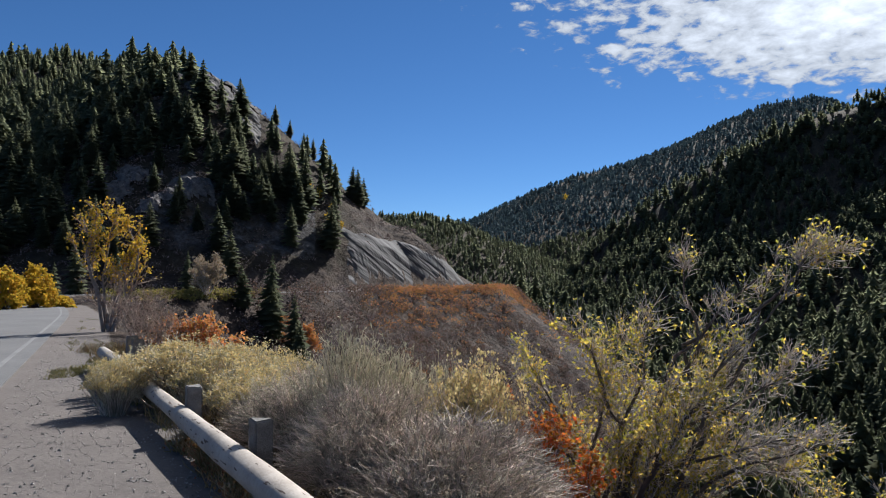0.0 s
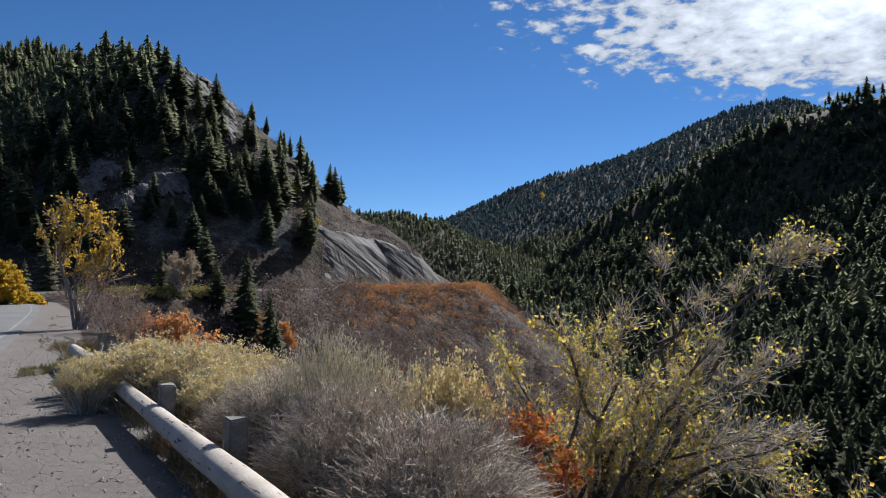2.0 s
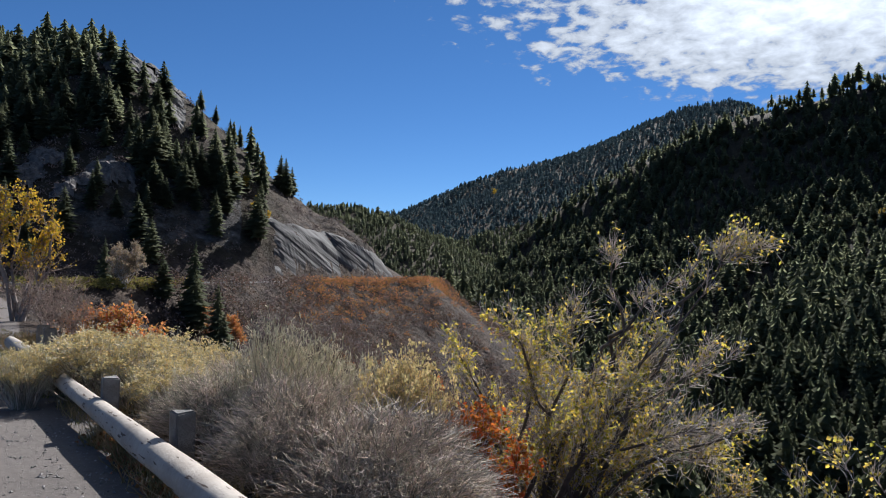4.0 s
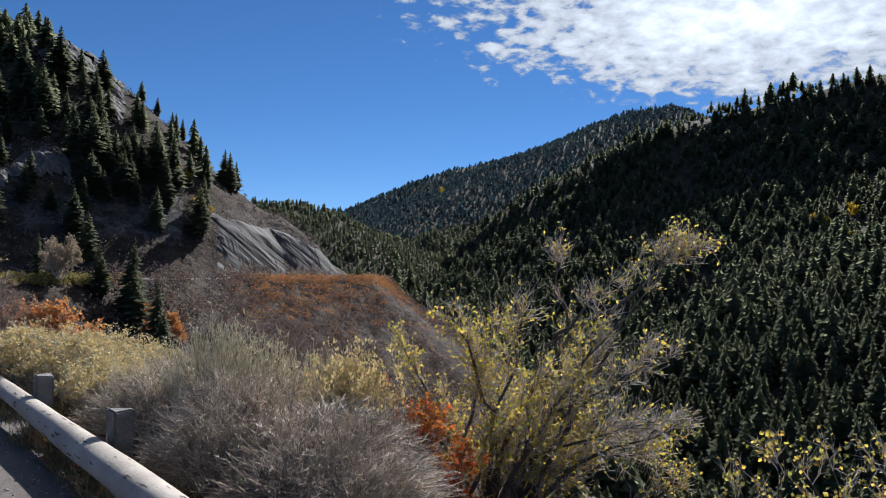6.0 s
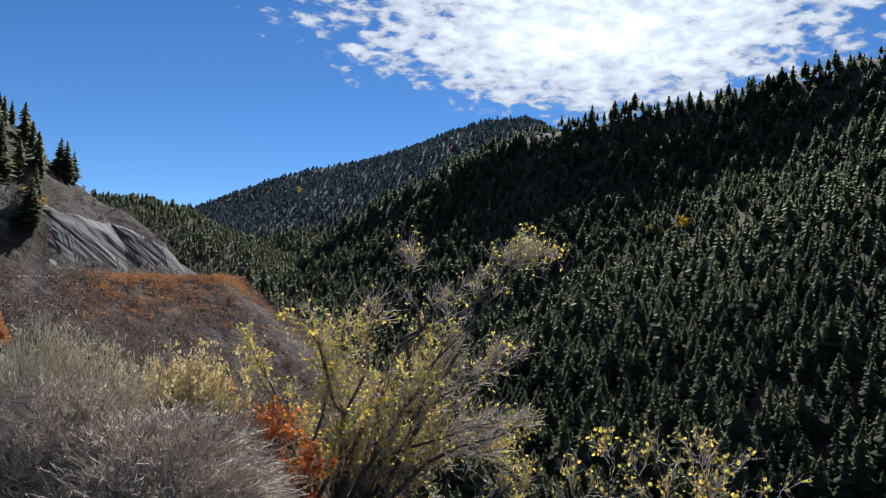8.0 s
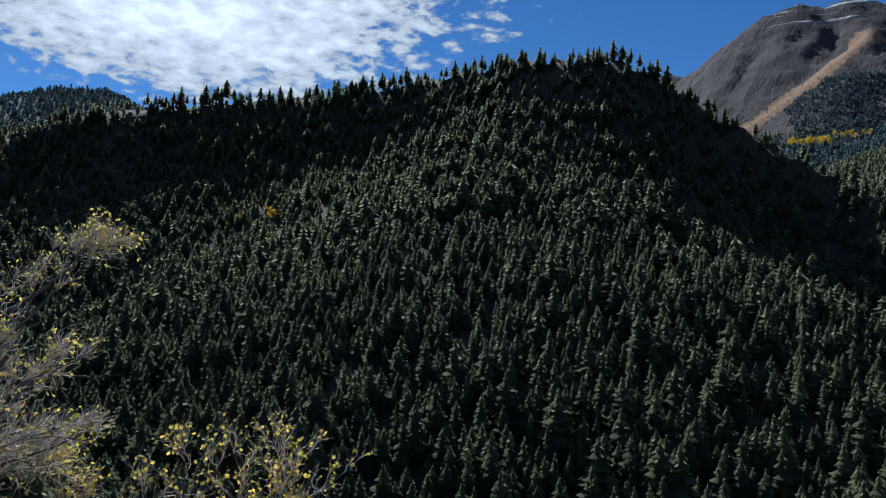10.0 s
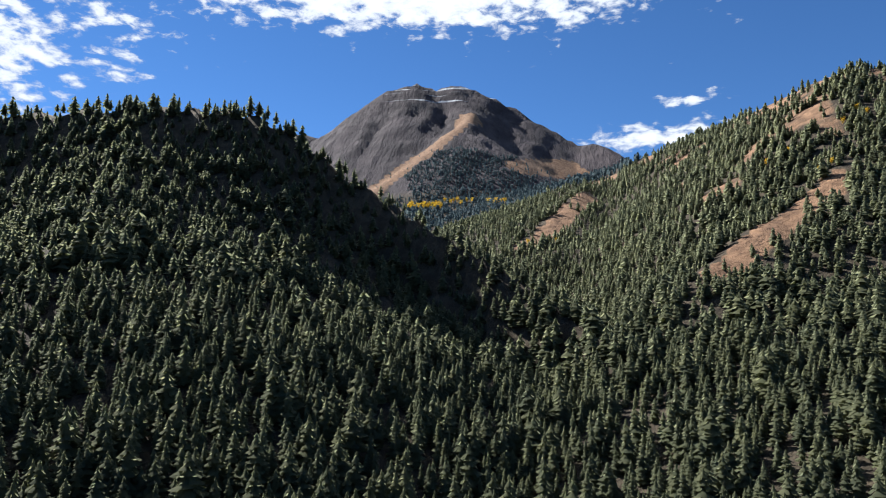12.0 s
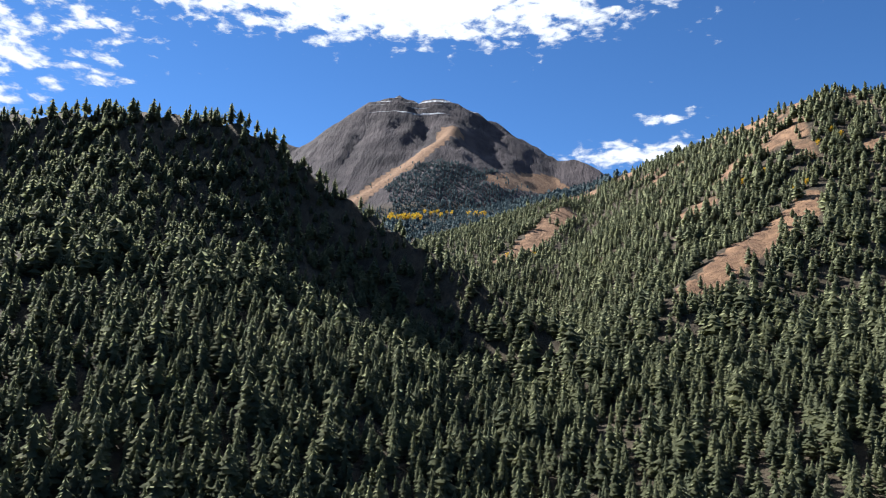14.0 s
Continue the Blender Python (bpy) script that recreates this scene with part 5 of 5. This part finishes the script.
M_SCRUB_GREY = material("bare_grey_brush", (0.238, 0.185, 0.168), (0.105, 0.083, 0.077), scale=0.5, bump=0, through_light=0.2, island=0.45)
scrub("orange_scrub", M_LEAF_ORANGE_FAR, "orange autumn oak scrub along the road bench", 520, 71, zone_orange, 1.9, 40, 0.40)
M_BENCH_GRASS = material("yellowing_bench_grass", (0.322, 0.280, 0.077), (0.182, 0.161, 0.049), scale=0.5, bump=0, through_light=0.3, island=0.4)


def zone_grass(x, y, h):
    d, side = road_gap(x, y)
    az = np.degrees(np.arctan2(x, y))
    return (d > 4.2) * (d < 8.5) * (side > 0) * smooth(-25, -23, az) * (1 - smooth(-16, -12, az)) * (np.hypot(x, y) > 100)


scrub("bench_grass", M_BENCH_GRASS, "yellow-green grass along the edge of the road bench", 160, 75, zone_grass, 1.1, 40, 0.35)
scrub("rust_scrub", M_LEAF_RUST, "rust-brown oak scrub on the gully slope", 1100, 72, zone_rust, 2.5, 46, 0.42)
scrub("bare_scrub", M_SCRUB_GREY, "leafless grey-brown scrub on the gully slope", 1100, 73, zone_rust, 2.3, 40, 0.40)
scrub("mountain_scrub", M_SCRUB_GREY, "dark leafless scrub on the shaded mountain face", 1900, 74, zone_face, 1.5, 20, 0.45)


def aspen(seed, mat):
    """A small golden aspen one metre tall."""
    rng = np.random.default_rng(seed)
    thing = new("golden_aspen")
    v, q = tube([(0, 0, -0.1), (0.01, 0, 0.4), (0, 0.01, 0.85)], [0.02, 0.014, 0.004], 5)
    part("trunk", v, q, M_TWIG_PINK, thing)
    d = rng.normal(size=(150, 3)) * np.array([0.13, 0.13, 0.2]) + np.array([0, 0, 0.62])
    v, t = leaves(d[(d[:, 2] > 0.2) & (d[:, 2] < 1.0)], 0.11, rng, 0.5, 0.0)
    part("crown", v, t, mat, thing)
    tagged(thing, "small aspen in golden autumn leaf among dark conifers", "aspen tree", group="golden aspens on the slopes")
    return thing


ASPENS = [(38.8, 4.6, 12), (39.1, 4.7, 9), (36.5, 4.2, 9), (36.9, 4.3, 8), (37.2, 4.0, 9), (38.6, 3.0, 9), (9.5, 6.4, 22), (-10.4, 7.0, 4), (-9.6, 6.4, 4.5), (-8.6, 5.4, 3.5), (-11.5, 7.9, 4), (-8.9, 4.6, 4),
          (-7.9, 4.2, 3), (107.2, 11.9, 8), (107.8, 12.1, 8), (108.6, 12.5, 8), (106.6, 11.6, 7), (111.0, 15.6, 8), (110.6, 14.9, 9), (110.4, 16.0, 8), (109.5, 15.2, 8), (104.4, 12.9, 8), (105.9, 13.6, 8), (98.6, 6.2, 8),
          (89.0, 8.0, 10), (101.0, 14.0, 7), (86.8, 8.0, 9)]
asp_rng = random.Random(77)
ASPENS += [(77.4 + 2.6 * asp_rng.random(), 10.75 + 0.25 * asp_rng.random(), 13 + 6 * asp_rng.random(), 1450) for _ in range(40)]
ASPENS += [(80.0 + 5.0 * asp_rng.random(), 11.05 + 0.3 * asp_rng.random(), 12 + 6 * asp_rng.random(), 1450) for _ in range(14)]
asp_protos = [aspen(80 + k, M_LEAF_GOLD_FAR) for k in range(3)]
for k, (turn_, rise_, tall_, *from_) in enumerate(ASPENS):
    ax, ay, az_ = on_slope(turn_, rise_, *from_)
    m_ = pose(ax, ay, az_, 0, 0, asp_rng.uniform(0, 360))
    ob_ = asp_protos[k] if k < 3 else copy_thing(asp_protos[k % 3], m_)
    ob_.matrix_basis = m_
    ob_.scale = (tall_, tall_, tall_)


def grass(name, mat, label, tufts, seed, tall):
    """Tufts of bent blades at the places given."""
    rng = np.random.default_rng(seed)
    per = 9
    p = np.repeat(np.array(tufts), per, 0) + rng.normal(size=(len(tufts) * per, 2)) * 0.035
    z = height(p[:, 0], p[:, 1])
    start = np.stack([p[:, 0], p[:, 1], z - 0.01], -1)
    up = np.stack([rng.normal(size=len(p)) * 0.5, rng.normal(size=len(p)) * 0.5, np.ones(len(p))], -1) * (tall * rng.uniform(0.4, 1.1, len(p)))[:, None]
    v, q = tubes(bend(start, start + up, rng, 3, 0.14), np.array([[0.0040, 0.0034, 0.0010]]) * np.ones((len(p), 1)), 3)
    tagged(add_mesh(name, v, q, mat), label, "grass", kind="stuff")


rng_g = np.random.default_rng(101)
tuft_dry, tuft_green, tuft_weed = [], [], []
rail_way = np.array([RAIL_B[0] - RAIL_A[0], RAIL_B[1] - RAIL_A[1]]) / math.hypot(RAIL_B[0] - RAIL_A[0], RAIL_B[1] - RAIL_A[1])
rail_right = np.array([rail_way[1], -rail_way[0]])
for _ in range(1500):
    q_ = np.array(RAIL_A) + rail_way * rng_g.uniform(3.0, 24.0) + rail_right * (rng_g.uniform(-0.10, 2.6) if rng_g.random() < 0.8 else rng_g.uniform(0, 7))
    (tuft_dry if rng_g.random() < 0.75 else tuft_green).append(q_)
for _ in range(1500):
    a_, r_ = radians(rng_g.uniform(-30.5, -24.2)), rng_g.uniform(10.5, 19.0) if rng_g.random() < 0.75 else rng_g.uniform(19, 42)
    q_ = np.array([r_ * math.sin(a_), r_ * math.cos(a_)])
    gap_ = float(to_line(q_[:1], q_[1:], ROAD)[0][0])
    if gap_ > 3.9 and rail_side(q_[:1], q_[1:])[0] < 0.3 and rough(q_[:1], q_[1:], 2.6, 3, 8)[0] > 0.0:
        tuft_weed.append(q_)
litter = []
for _ in range(330):
    q_ = np.array(RAIL_A) + rail_way * rng_g.uniform(3.2, 11.0) + rail_right * (0.02 + rng_g.normal() * 0.08)
    (tuft_dry if rng_g.random() < 0.7 else tuft_green).append(q_)
    for _ in range(6):
        litter.append(q_ + rng_g.normal(size=2) * 0.06)
litter = np.array(litter)
v_, t_ = leaves(np.stack([litter[:, 0], litter[:, 1], height(litter[:, 0], litter[:, 1]) + rng_g.uniform(0.0, 0.09, len(litter))], -1), 0.045, rng_g, 0.4, 0.0)
tagged(add_mesh("fallen_leaves", v_, t_, M_LEAF_LITTER), "dead rust-brown leaves caught in the grass below the log", "leaves", kind="stuff")
grass("dry_grass", M_GRASS_DRY, "dry straw-coloured grass along the log rail", tuft_dry, 5, 0.22)
grass("green_grass", M_GRASS_GREEN, "short yellow-green grass tufts on the gravel shoulder", tuft_green, 6, 0.06)
grass("shoulder_weeds", M_GRASS_WEED, "low yellow-green weeds spreading over the gravel shoulder", tuft_weed, 7, 0.085)


def stones(count, seed):
    """Loose gravel stones on the shoulder, many-sided and half sunk."""
    rng = np.random.default_rng(seed)
    x, y = np.zeros(0), np.zeros(0)
    while len(x) < count:
        r, a = rng.uniform(2.5, 26, 4000), np.radians(rng.uniform(-42, -6, 4000))
        px, py = r * np.sin(a), r * np.cos(a)
        road_d, _ = road_gap(px, py)
        ok = (rail_side(px, py) < 0.1) & (road_d > 3.5)
        x, y = np.concatenate([x, px[ok]]), np.concatenate([y, py[ok]])
    x, y = x[:count], y[:count]
    z = height(x, y)
    base = np.array([(1, 0, 0), (0, 1, 0), (-1, 0, 0), (0, -1, 0), (0, 0, 1), (0, 0, -1)], float)
    tri = np.array([(0, 1, 4), (1, 2, 4), (2, 3, 4), (3, 0, 4), (1, 0, 5), (2, 1, 5), (3, 2, 5), (0, 3, 5)])
    size = 0.004 + 0.016 * rng.uniform(0, 1, count) ** 8
    v = base[None] * size[:, None, None] * rng.uniform(0.6, 1.2, (count, 6, 1)) * np.array([1, 1, 0.7]) + rng.normal(size=(count, 6, 3)) * size[:, None, None] * 0.15
    spin = rng.uniform(0, 6.28, count)
    c, s = np.cos(spin)[:, None], np.sin(spin)[:, None]
    v = np.stack([v[:, :, 0] * c - v[:, :, 1] * s, v[:, :, 0] * s + v[:, :, 1] * c, v[:, :, 2]], -1) + np.stack([x, y, z + size * 0.25], -1)[:, None]
    t = (tri[None] + (np.arange(count) * 6)[:, None, None]).reshape(-1, 3)
    tagged(add_mesh("gravel_stones", v.reshape(-1, 3), t, M_STONE), "loose grey gravel stones on the road shoulder", "gravel", kind="stuff")


M_STONE = material("grey_stones", (0.294, 0.273, 0.252), (0.154, 0.140, 0.126), scale=20.0, bump=0, island=0.45)
stones(14000, 15)
